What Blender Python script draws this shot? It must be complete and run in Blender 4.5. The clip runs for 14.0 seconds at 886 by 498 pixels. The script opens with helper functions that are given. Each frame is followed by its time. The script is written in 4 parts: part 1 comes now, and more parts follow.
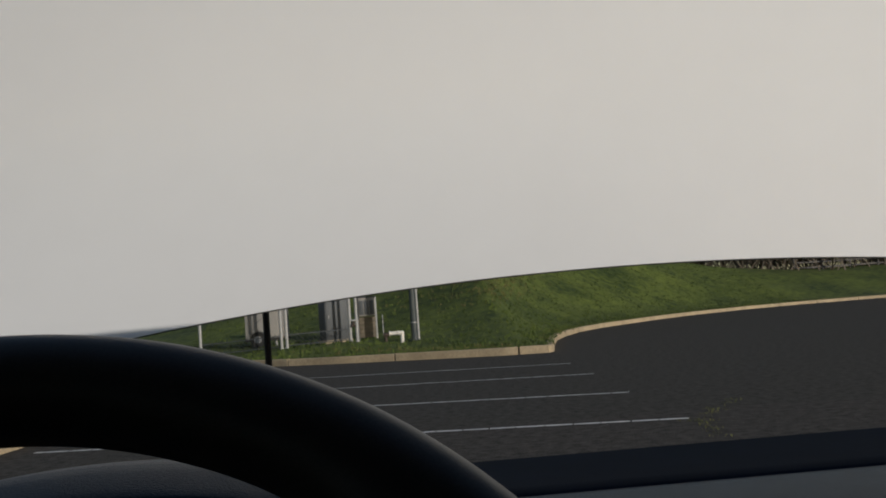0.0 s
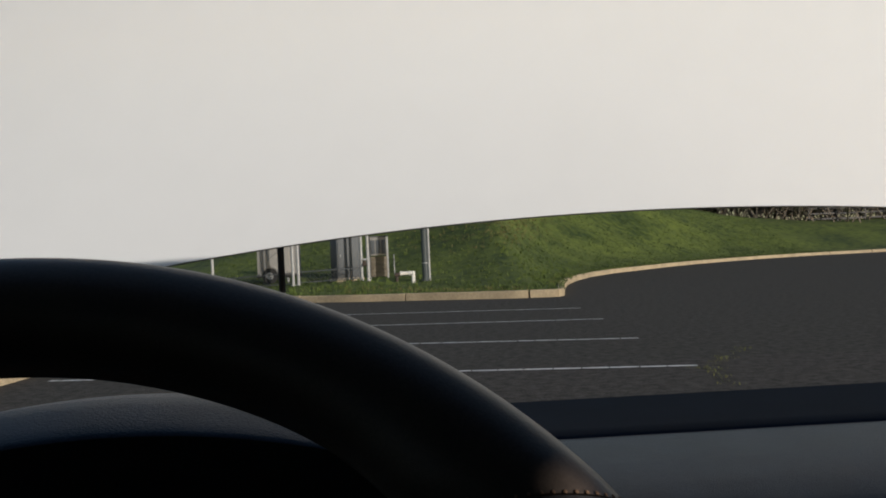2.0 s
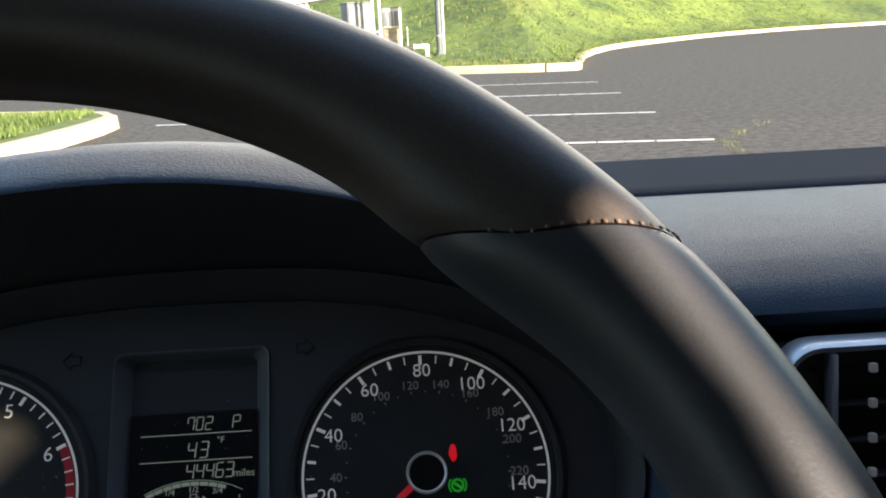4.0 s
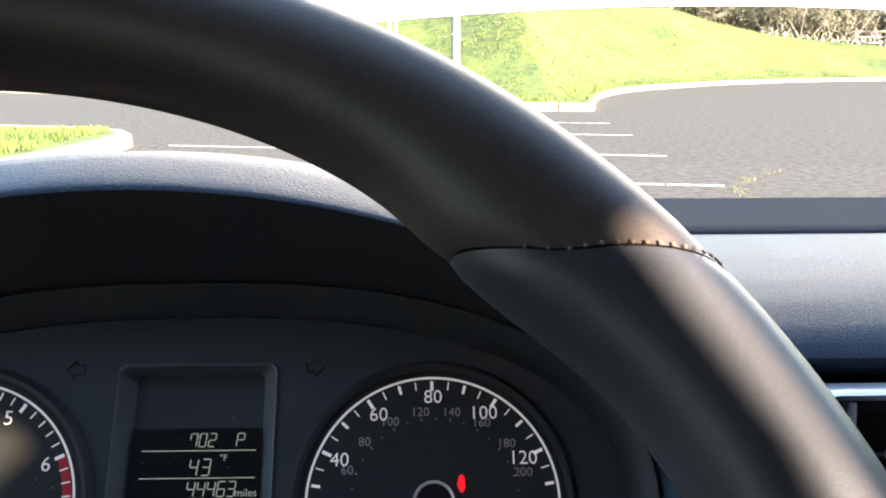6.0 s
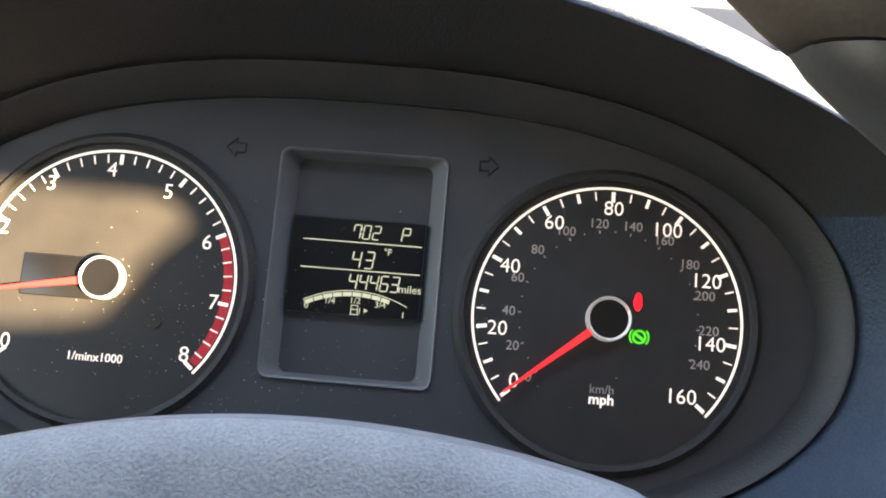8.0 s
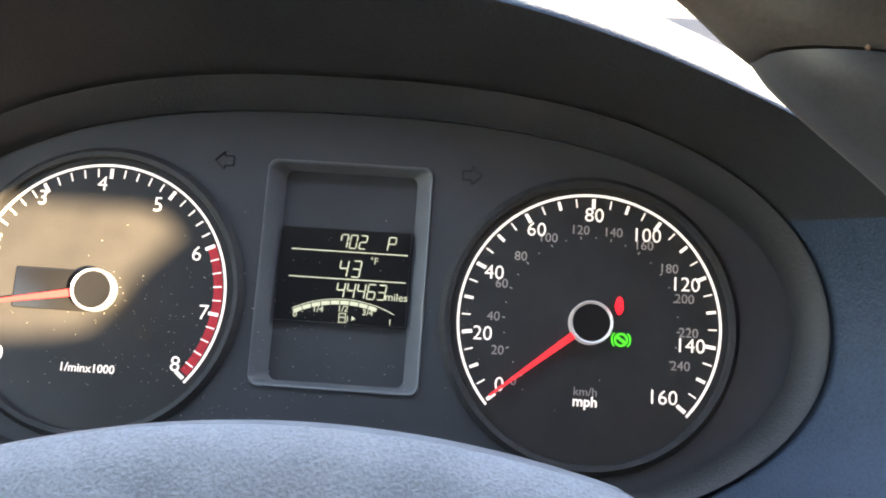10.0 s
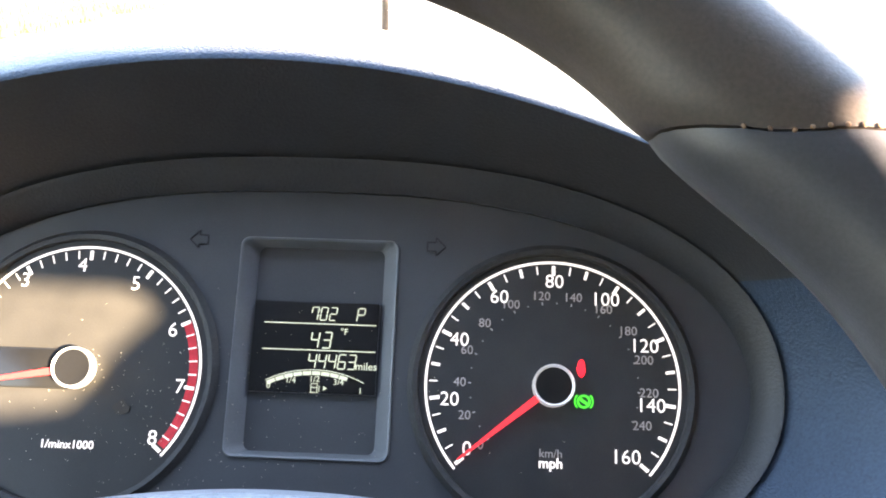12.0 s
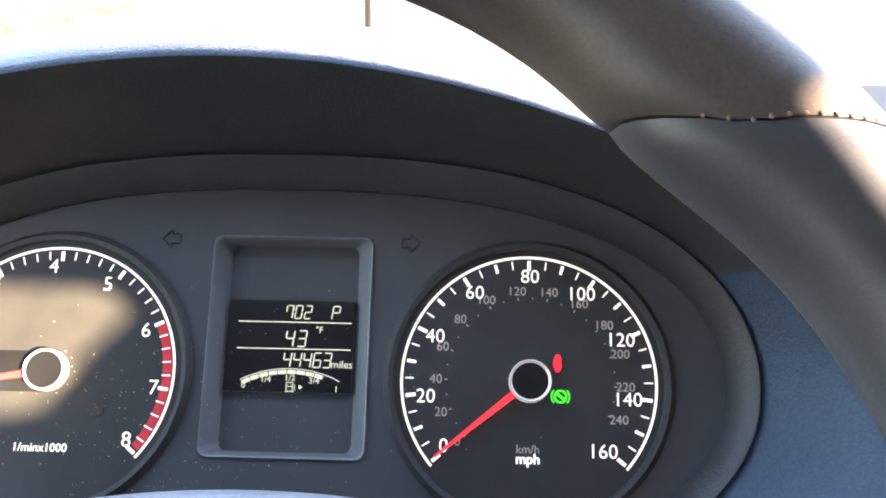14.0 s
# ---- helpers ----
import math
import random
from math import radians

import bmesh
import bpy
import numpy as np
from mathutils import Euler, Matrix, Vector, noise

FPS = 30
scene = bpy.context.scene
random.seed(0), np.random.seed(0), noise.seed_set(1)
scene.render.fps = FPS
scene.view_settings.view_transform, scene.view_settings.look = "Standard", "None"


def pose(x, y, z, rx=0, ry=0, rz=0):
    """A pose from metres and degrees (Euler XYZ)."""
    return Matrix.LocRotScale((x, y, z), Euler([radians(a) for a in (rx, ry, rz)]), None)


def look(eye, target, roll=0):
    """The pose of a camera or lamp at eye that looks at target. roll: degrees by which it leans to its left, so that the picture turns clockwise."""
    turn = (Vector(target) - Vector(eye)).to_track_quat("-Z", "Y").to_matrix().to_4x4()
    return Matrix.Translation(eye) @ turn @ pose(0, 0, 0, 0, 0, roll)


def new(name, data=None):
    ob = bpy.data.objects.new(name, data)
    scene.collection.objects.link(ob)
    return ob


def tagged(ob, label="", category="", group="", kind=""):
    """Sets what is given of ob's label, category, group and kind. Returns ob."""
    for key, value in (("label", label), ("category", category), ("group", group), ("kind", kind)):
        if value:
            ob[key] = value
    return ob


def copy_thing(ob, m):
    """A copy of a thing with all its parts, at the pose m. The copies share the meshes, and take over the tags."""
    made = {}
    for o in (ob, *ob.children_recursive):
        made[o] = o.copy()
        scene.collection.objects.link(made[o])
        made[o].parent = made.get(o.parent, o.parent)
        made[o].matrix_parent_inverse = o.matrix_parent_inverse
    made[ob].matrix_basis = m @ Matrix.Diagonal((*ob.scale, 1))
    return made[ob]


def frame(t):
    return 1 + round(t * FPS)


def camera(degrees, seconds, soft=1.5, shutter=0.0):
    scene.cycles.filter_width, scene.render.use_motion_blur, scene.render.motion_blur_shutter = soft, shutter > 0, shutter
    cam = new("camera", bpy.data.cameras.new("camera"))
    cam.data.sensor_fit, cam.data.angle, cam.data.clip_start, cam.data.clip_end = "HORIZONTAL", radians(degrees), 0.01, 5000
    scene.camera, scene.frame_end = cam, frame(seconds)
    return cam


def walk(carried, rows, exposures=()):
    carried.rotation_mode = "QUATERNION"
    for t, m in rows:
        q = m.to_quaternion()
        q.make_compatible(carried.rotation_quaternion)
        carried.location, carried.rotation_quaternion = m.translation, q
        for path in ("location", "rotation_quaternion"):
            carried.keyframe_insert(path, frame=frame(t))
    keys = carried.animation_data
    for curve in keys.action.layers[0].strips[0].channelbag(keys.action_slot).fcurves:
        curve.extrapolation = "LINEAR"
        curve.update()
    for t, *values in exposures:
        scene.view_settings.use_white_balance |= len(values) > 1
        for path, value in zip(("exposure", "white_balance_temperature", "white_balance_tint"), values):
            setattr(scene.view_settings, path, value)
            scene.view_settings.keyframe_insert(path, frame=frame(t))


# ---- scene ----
cam = camera(51.67, 14.0, soft=1.9)


def stand(x, y, z, yaw, pitch, roll):
    """Camera pose from its place, turn to the left, tilt up and lean."""
    return pose(x, y, z, 0, 0, yaw) @ pose(0, 0, 0, 90 + pitch) @ pose(0, 0, 0, 0, 0, roll)


# seconds, x, y, z, yaw, pitch, roll
PATH = [
    (0, 0.0085, -0.3878, 1.0693, -4.19, 3.93, -4.19),
    (0.5, 0.0082, -0.3839, 1.0678, -4.24, 1.74, -2.95),
    (1, 0.0067, -0.3789, 1.0672, -4.25, 0.08, -2.95),
    (1.5, 0.0040, -0.3723, 1.0674, -3.80, -0.01, -2.79),
    (2, 0.0006, -0.3641, 1.0674, -3.22, 0.32, -2.64),
    (2.5, -0.0020, -0.3548, 1.0657, -2.63, 0.51, -2.55),
    (3, -0.0026, -0.3446, 1.0612, -1.96, -4.02, -2.81),
    (3.5, 0.0010, -0.3332, 1.0535, -1.65, -12.64, -2.65),
    (3.7, 0.0012, -0.3301, 1.0510, -1.56, -13.71, -2.96),
    (5.8, -0.0039, -0.3274, 1.0474, -1.72, -11.45, -0.48),
    (6, -0.0042, -0.3224, 1.0445, -1.34, -11.49, -0.16),
    (6.5, -0.0230, -0.3153, 1.0457, -1.82, -16.00, 2.15),
    (7, -0.0347, -0.3045, 1.0439, 0.66, -17.64, 2.86),
    (7.2, -0.0390, -0.3023, 1.0416, 2.15, -18.86, 2.71),
    (7.5, -0.0454, -0.2964, 1.0360, 2.72, -23.48, 3.62),
    (8, -0.0488, -0.2965, 1.0328, 2.40, -23.67, 3.58),
    (10.5, -0.0460, -0.3073, 1.0357, 1.61, -22.08, 3.04),
    (11, -0.0323, -0.3109, 1.0402, 3.26, -20.31, 1.75),
    (11.5, -0.0328, -0.3150, 1.0409, 2.50, -18.86, 1.49),
    (12, -0.0321, -0.3164, 1.0405, 2.07, -18.59, 1.23),
    (12.5, -0.0301, -0.3161, 1.0397, 1.91, -18.57, 1.02),
    (13, -0.0286, -0.3158, 1.0400, 1.65, -18.70, 0.85),
    (13.5, -0.0270, -0.3146, 1.0401, 1.54, -18.81, 0.66),
    (14, -0.0267, -0.3145, 1.0395, 1.32, -18.74, 0.75),
]

walk(cam, [(r[0], stand(*r[1:])) for r in PATH],
     [(0, -0.6, 6450, 12), (1.0, -0.45, 6450, 12), (2.0, -0.2, 6450, 12), (3.0, 0.15, 6400, 11), (3.3, 0.9, 6500, 11), (3.5, 1.7, 6600, 12), (3.7, 2.2, 6800, 12), (5.8, 3.8, 6900, 15),
      (6.2, 3.8, 6900, 15), (6.5, 3.6, 7000, 16), (7.0, 4.3, 7000, 17), (7.5, 4.7, 9000, 20), (8.2, 5.4, 9000, 20), (10.3, 5.6, 8300, 19), (11, 5.9, 7800, 19), (14, 5.75, 7700, 19)])

# ---- light ----
SUN_TURN, SUN_UP = radians(40), radians(14)   # right of straight behind the car, above the horizon
to_sun = Vector((math.sin(SUN_TURN) * math.cos(SUN_UP), -math.cos(SUN_TURN) * math.cos(SUN_UP), math.sin(SUN_UP)))
world = bpy.data.worlds.new("world")
scene.world = world
world.use_nodes = True
sky = world.node_tree.nodes.new("ShaderNodeTexSky")
sky.sky_type, sky.sun_disc = "NISHITA", False
sky.sun_elevation, sky.sun_rotation = SUN_UP, math.atan2(to_sun.x, to_sun.y)
world.node_tree.links.new(sky.outputs[0], world.node_tree.nodes["Background"].inputs[0])
world.node_tree.nodes["Background"].inputs[1].default_value = 0.10
sun = new("sun", bpy.data.lights.new("sun", "SUN"))
sun.data.energy, sun.data.angle, sun.data.color = 3.6, radians(0.35), (1.0, 0.91, 0.80)
sun.matrix_world = look((0, 0, 30), Vector((0, 0, 30)) - to_sun)


# ---- materials ----
def mat(name, color, rough=0.6, metal=0.0, vary=0.15, scale=8.0, fine=60.0, bump=0.2, dist=0.002, glow=None, power=1.0, second=None, coat=0.0):
    m = bpy.data.materials.new(name)
    m.use_nodes = True
    nt = m.node_tree
    b = nt.nodes["Principled BSDF"]
    b.inputs["Roughness"].default_value, b.inputs["Metallic"].default_value = rough, metal
    b.inputs["Coat Weight"].default_value = coat
    tc = nt.nodes.new("ShaderNodeTexCoord")
    n1, n2 = nt.nodes.new("ShaderNodeTexNoise"), nt.nodes.new("ShaderNodeTexNoise")
    for n, s in ((n1, scale), (n2, fine)):
        n.inputs["Scale"].default_value, n.inputs["Detail"].default_value = s, 4
        nt.links.new(tc.outputs["Object"], n.inputs["Vector"])
    mixf = nt.nodes.new("ShaderNodeMath")
    mixf.operation = "ADD"
    nt.links.new(n1.outputs[0], mixf.inputs[0])
    nt.links.new(n2.outputs[0], mixf.inputs[1])
    ramp = nt.nodes.new("ShaderNodeValToRGB")
    c2 = second or color
    ramp.color_ramp.elements[0].position, ramp.color_ramp.elements[1].position = 0.36, 0.64
    ramp.color_ramp.elements[0].color = (*[c * (1 - vary) for c in color], 1)
    ramp.color_ramp.elements[1].color = (*[min(1, c * (1 + vary)) for c in c2], 1)
    half = nt.nodes.new("ShaderNodeMath")
    half.operation = "MULTIPLY"
    half.inputs[1].default_value = 0.5
    nt.links.new(mixf.outputs[0], half.inputs[0])
    nt.links.new(half.outputs[0], ramp.inputs[0])
    nt.links.new(ramp.outputs[0], b.inputs["Base Color"])
    if bump:
        bp = nt.nodes.new("ShaderNodeBump")
        bp.inputs["Strength"].default_value, bp.inputs["Distance"].default_value = bump, dist
        nt.links.new(n2.outputs[0], bp.inputs["Height"])
        nt.links.new(bp.outputs[0], b.inputs["Normal"])
    if glow:
        b.inputs["Emission Color"].default_value = (*glow, 1)
        b.inputs["Emission Strength"].default_value = power
    return m


LEATHER = mat("leather", (0.072, 0.056, 0.046), 0.42, vary=0.2, scale=40, fine=1100, bump=0.14, dist=0.0005)
GRIP = mat("grip_plastic", (0.050, 0.049, 0.052), 0.38, vary=0.15, scale=30, fine=1200, bump=0.15, dist=0.0004)
THREAD = mat("thread", (0.20, 0.12, 0.07), 0.7, vary=0.2, scale=300, fine=2000, bump=0.3, dist=0.0003)
SOFT = mat("soft_dash_plastic", (0.039, 0.055, 0.078), 0.42, vary=0.2, scale=25, fine=900, bump=0.6, dist=0.001)
# grained plastic, its colour raised to stand in for sky light on the shroud
SHELL = mat("skylit_shroud_plastic", (0.22, 0.23, 0.255), 0.45, vary=0.25, scale=30, fine=900, bump=0.6, dist=0.001)
DARKP = mat("dark_plastic", (0.023, 0.022, 0.022), 0.55, vary=0.25, scale=30, fine=900, bump=0.5, dist=0.0006)
PLATE = mat("cluster_plate", (0.035, 0.036, 0.04), 0.6, vary=0.15, scale=40, fine=1500, bump=0.15, dist=0.0003)
# grey raised to put the light on the frame's slopes into the colour
BEVEL = mat("lit_bevel_grey", (0.115, 0.12, 0.125), 0.45, vary=0.12, scale=60, fine=1500, bump=0.1, dist=0.0003)
BAND = mat("frit_black", (0.004, 0.009, 0.022), 0.85, vary=0.2, scale=12, fine=400, bump=0.1, dist=0.0005)
DIAL = mat("dial_black", (0.021, 0.020, 0.020), 0.5, vary=0.25, scale=60, fine=1800, bump=0.1, dist=0.0002)
LCD = mat("lcd_black", (0.008, 0.008, 0.009), 0.3, vary=0.2, scale=60, fine=900, bump=0)
CHROME = mat("chrome", (0.72, 0.72, 0.74), 0.35, 0.7, vary=0.05, scale=40, fine=400, bump=0)
# satin metal with a faint glow added to keep hub rings and clips bright
SATIN = mat("glowing_satin", (0.55, 0.56, 0.58), 0.35, 0.6, vary=0.05, scale=60, fine=600, bump=0, glow=(0.9, 0.95, 1), power=.006)
MARK = mat("lit_white_print", (0.75, 0.75, 0.74), 0.6, vary=0.03, bump=0, glow=(1, 0.98, 0.95), power=0.021)
MARKDIM = mat("grey_print", (0.25, 0.24, 0.24), 0.6, vary=0.05, bump=0, glow=(1, 0.9, 0.85), power=0.0032)
REDBAND = mat("red_print", (0.45, 0.02, 0.03), 0.6, vary=0.2, scale=300, fine=900, bump=0, glow=(1, 0.03, 0.05), power=0.003)
NEEDLE = mat("red_needle", (0.5, 0.03, 0.03), 0.5, vary=0.05, bump=0, glow=(1, 0.03, 0.05), power=0.025)
LCDON = mat("lcd_segment", (0.3, 0.34, 0.27), 0.6, vary=0.03, bump=0, glow=(0.85, 1.0, 0.78), power=0.0145)
REDLAMP = mat("red_lamp", (0.4, 0.01, 0.01), 0.5, vary=0.05, bump=0, glow=(1, 0.015, 0.03), power=0.06)
GREENLAMP = mat("green_lamp", (0.02, 0.3, 0.04), 0.5, vary=0.05, bump=0, glow=(0.01, 0.8, 0.04), power=0.03)
AMBER = mat("unlit_amber", (0.030, 0.022, 0.016), 0.5, vary=0.05, bump=0)
CREASE = mat("faint_print", (0.006, 0.006, 0.007), 0.6, vary=0.05, bump=0)
DUST = mat("dust", (0.6, 0.52, 0.42), 0.9, vary=0.2, bump=0)
PAINT = mat("white_car_paint", (0.78, 0.79, 0.80), 0.30, vary=0.02, scale=2, fine=30, bump=0.02, dist=0.001, coat=0.3)
RUBBER = mat("black_rubber", (0.02, 0.02, 0.02), 0.7, vary=0.2, bump=0.2)
LINER = mat("cabin_liner", (0.045, 0.045, 0.05), 0.9, vary=0.1, scale=10, fine=300, bump=0.2)
ASPHALT = mat("asphalt", (0.056, 0.051, 0.046), 0.95, vary=0.42, scale=11.0, fine=50, bump=0.6, dist=0.012, second=(0.080, 0.073, 0.064))
CONCRETE = mat("kerb_concrete", (0.41, 0.33, 0.22), 0.85, vary=0.25, scale=1.5, fine=18, bump=0.4, dist=0.01)
LINEPAINT = mat("road_paint", (0.78, 0.78, 0.76), 0.8, vary=0.3, scale=6, fine=60, bump=0.3)
GRASS = mat("grass_ground", (0.026, 0.064, 0.007), 0.95, vary=0.42, scale=0.28, fine=2.6, bump=0.9, dist=0.05, second=(0.082, 0.108, 0.016))
BLADE = mat("grass_blades", (0.030, 0.066, 0.008), 0.8, vary=0.5, scale=0.5, fine=9, bump=0, second=(0.070, 0.100, 0.016))
DRYGREEN = mat("crack_weed", (0.10, 0.11, 0.03), 0.9, vary=0.4, scale=2, fine=9, bump=0)
DRYBLADE = mat("dry_weeds", (0.135, 0.118, 0.045), 0.9, vary=0.4, scale=0.8, fine=9, bump=0)
TWIG = mat("bare_twigs", (0.16, 0.135, 0.11), 0.9, vary=0.4, scale=0.8, fine=6, bump=0)
TWIGGREEN = mat("budding_leaves", (0.08, 0.088, 0.042), 0.9, vary=0.3, scale=0.8, fine=6, bump=0)
GALV = mat("galvanised_steel", (0.36, 0.365, 0.37), 0.5, 0.1, vary=0.2, scale=6, fine=60, bump=0.1)
CABINET = mat("grey_cabinet_paint", (0.085, 0.095, 0.105), 0.6, vary=0.12, scale=2, fine=20, bump=0.1)
BLOCKW = mat("pale_wall", (0.30, 0.29, 0.275), 0.9, vary=0.12, scale=2, fine=20, bump=0.3)
# dark colour that stands in for the steel post's shaded side
SHADEPOST = mat("shaded_post_side", (0.055, 0.068, 0.072), 0.6, vary=0.2, scale=5, fine=50, bump=0.1)
WIRE = mat("dull_wire", (0.035, 0.035, 0.035), 0.7, vary=0.2, scale=20, fine=90, bump=0)
WOOD = mat("weathered_board", (0.17, 0.145, 0.11), 0.9, vary=0.25, scale=6, fine=40, bump=0.3)
BROWN = mat("brown_post", (0.050, 0.036, 0.030), 0.7, vary=0.25, scale=8, fine=60, bump=0.3)
PIPEW = mat("white_pipe", (0.72, 0.7, 0.66), 0.5, vary=0.1, scale=6, fine=50, bump=0.1)
FENCEW = mat("weathered_rail", (0.13, 0.125, 0.125), 0.9, vary=0.3, scale=3, fine=30, bump=0.3)

for m, shine in ((BAND, 0.12), (SOFT, 0.18), (ASPHALT, 0.15), (LINER, 0.2)):
    m.node_tree.nodes["Principled BSDF"].inputs["Specular IOR Level"].default_value = shine
for m in (SOFT, BAND):
    m.node_tree.nodes["Principled BSDF"].inputs["Specular Tint"].default_value = (0.72, 0.87, 1.0, 1)


def glass_mat(name, colour, gloss_share):
    m = bpy.data.materials.new(name)
    m.use_nodes = True
    nt = m.node_tree
    nt.nodes.remove(nt.nodes["Principled BSDF"])
    out = nt.nodes["Material Output"]
    clear, gloss, mix = (nt.nodes.new(k) for k in ("ShaderNodeBsdfTransparent", "ShaderNodeBsdfGlossy", "ShaderNodeMixShader"))
    clear.inputs[0].default_value = (*colour, 1)
    gloss.inputs["Roughness"].default_value = 0.02
    mix.inputs[0].default_value = gloss_share
    nt.links.new(clear.outputs[0], mix.inputs[1])
    nt.links.new(gloss.outputs[0], mix.inputs[2])
    nt.links.new(mix.outputs[0], out.inputs[0])
    return m


GLASS = glass_mat("windscreen_glass", (0.95, 0.97, 0.96), 0.015)
TINT = glass_mat("tinted_glass", (0.48, 0.46, 0.36), 0.03)
DIMGLASS = glass_mat("dimming_glass", (0.50, 0.53, 0.56), 0.04)


# ---- mesh helpers ----
def finish(name, bm, material, parent=None, label="", smooth=True):
    me = bpy.data.meshes.new(name)
    bmesh.ops.recalc_face_normals(bm, faces=bm.faces)
    bm.to_mesh(me)
    bm.free()
    me.materials.append(material)
    if smooth:
        me.shade_smooth()
        me.set_sharp_from_angle(angle=radians(40))
    ob = new(name, me)
    ob.parent = parent
    if label:
        ob["label"] = label
    return ob


def part(name, bm, material, parent, label="", smooth=True):
    return finish(name, bm, material, parent, label, smooth)


def share(name, me, parent, m):
    ob = new(name, me)
    ob.parent = parent
    ob.matrix_local = m
    return ob


def empty(name, m, label, category, group="", kind=""):
    ob = new(name)
    ob.matrix_world = m
    return tagged(ob, label, category, group, kind)


def box(bm, c, s, m=None, bevel=0.0):
    r = bmesh.ops.create_cube(bm, size=1, matrix=(m or Matrix()) @ Matrix.Translation(c) @ Matrix.Diagonal((*s, 1)))
    if bevel:
        edges = list({e for v in r["verts"] for e in v.link_edges})
        bmesh.ops.bevel(bm, geom=edges, offset=bevel, segments=2, affect="EDGES", profile=0.5)
    return bm


def boxed(c, s, bevel=0.0, m=None):
    return box(bmesh.new(), c, s, m, bevel)


def rod(bm, a, b, r, r2=None, seg=10):
    a, b = Vector(a), Vector(b)
    q = (b - a).to_track_quat("Z", "Y").to_matrix().to_4x4()
    bmesh.ops.create_cone(bm, cap_ends=True, segments=seg, radius1=r, radius2=r if r2 is None else r2, depth=(b - a).length,
                          matrix=Matrix.Translation((a + b) / 2) @ q)
    return bm


def grid(bm, rows, closed=False):
    """A sheet through rows of points."""
    vs = [[bm.verts.new(p) for p in row] for row in rows]
    n = len(rows[0])
    for a, b in zip(vs, vs[1:]):
        for i in range(n if closed else n - 1):
            j = (i + 1) % n
            bm.faces.new((a[i], a[j], b[j], b[i]))
    return vs


def thicken(bm, t):
    bmesh.ops.recalc_face_normals(bm, faces=bm.faces)
    bmesh.ops.solidify(bm, geom=list(bm.faces), thickness=t)
    return bm


def prism(bm, pts, z0, z1, m=None):
    m = m or Matrix()
    lo, hi = [bm.verts.new(m @ Vector((*p, z0))) for p in pts], [bm.verts.new(m @ Vector((*p, z1))) for p in pts]
    bm.faces.new(hi)
    bm.faces.new(lo[::-1])
    for i in range(len(pts)):
        j = (i + 1) % len(pts)
        bm.faces.new((lo[i], lo[j], hi[j], hi[i]))
    return bm


def band(bm, r0, r1, a0, a1, z0, z1, c=(0, 0), seg=64):
    """A flat ring, or an arc of one, from angle a0 to a1 in degrees."""
    full = abs(a1 - a0) >= 359.9
    n = seg
    rings = []
    for i in range(n if full else n + 1):
        a = radians(a0 + (a1 - a0) * i / n)
        u = Vector((math.cos(a), math.sin(a), 0))
        o = Vector((*c, 0))
        rings.append([bm.verts.new(o + u * r + Vector((0, 0, z))) for r, z in ((r0, z0), (r1, z0), (r1, z1), (r0, z1))])
    pairs = list(zip(rings, rings[1:])) + ([(rings[-1], rings[0])] if full else [])
    for p, q in pairs:
        for k in range(4):
            l = (k + 1) % 4
            bm.faces.new((p[k], p[l], q[l], q[k]))
    if not full:
        bm.faces.new(rings[0])
        bm.faces.new(rings[-1][::-1])
    return bm


def wording(body, size, m, material, parent, name="numeral", thick=0.0001, bold=0.0, align="CENTER"):
    cu = bpy.data.curves.new(name, "FONT")
    cu.body, cu.size, cu.extrude, cu.offset = body, size, thick, bold
    cu.align_x, cu.align_y, cu.resolution_u = align, "CENTER", 3
    tmp = bpy.data.objects.new(name, cu)
    scene.collection.objects.link(tmp)
    me = bpy.data.meshes.new_from_object(tmp)
    bpy.data.objects.remove(tmp)
    me.transform(m)
    me.materials.append(material)
    ob = new(name, me)
    ob.parent = parent
    return ob


# ---- outdoors: the lot ----
# far kerb line, seen from the lot
KERB_A = [(-30, 47), (-14, 33.5), (-8.5, 28.4), (-4.4, 24.7), (-2.4, 23.0), (-1.08, 22.1), (2.7, 20.05), (3.68, 19.85)]
KERB_B = [(3.95, 20.6), (4.45, 23.2), (5.1, 26.2), (6.0, 29.2), (7.2, 32.4), (8.7, 35.3), (10.7, 38.3), (13.0, 41.6), (15.5, 44.7), (20.0, 48.8), (24, 51.2), (29, 52.5), (45, 54), (80, 56)]
KERB_FAR = KERB_A + KERB_B


def kerb_y(x):
    for (x0, y0), (x1, y1) in zip(KERB_FAR, KERB_FAR[1:]):
        if x0 <= x <= x1:
            return y0 + (y1 - y0) * (x - x0) / (x1 - x0)
    return KERB_FAR[0][1] + 10 if x < 0 else KERB_FAR[-1][1]


def step(a, b, v):
    t = min(1, max(0, (v - a) / (b - a)))
    return t * t * (3 - 2 * t)


def hill(x, y):
    """Height of the grass beyond the far kerb."""
    d = y - kerb_y(x)
    top = 2.2 + 3.6 * step(34, 2, x)
    reach = 16 + 1.1 * max(0.0, 15 - max(x, 0))
    rise = step(2.0, reach, d) * top
    shelf = 0.27 * step(1.2, -0.6, x) * step(0.5, 3.5, d)
    far = step(34, 80, d)
    bumps = 0.10 * noise.noise((x * 0.35, y * 0.35, 0)) + 0.05 * noise.noise((x * 1.3, y * 1.3, 4))
    return 0.15 + max(rise, shelf) * (1 - 0.35 * far) + bumps * step(0.3, 3, d)


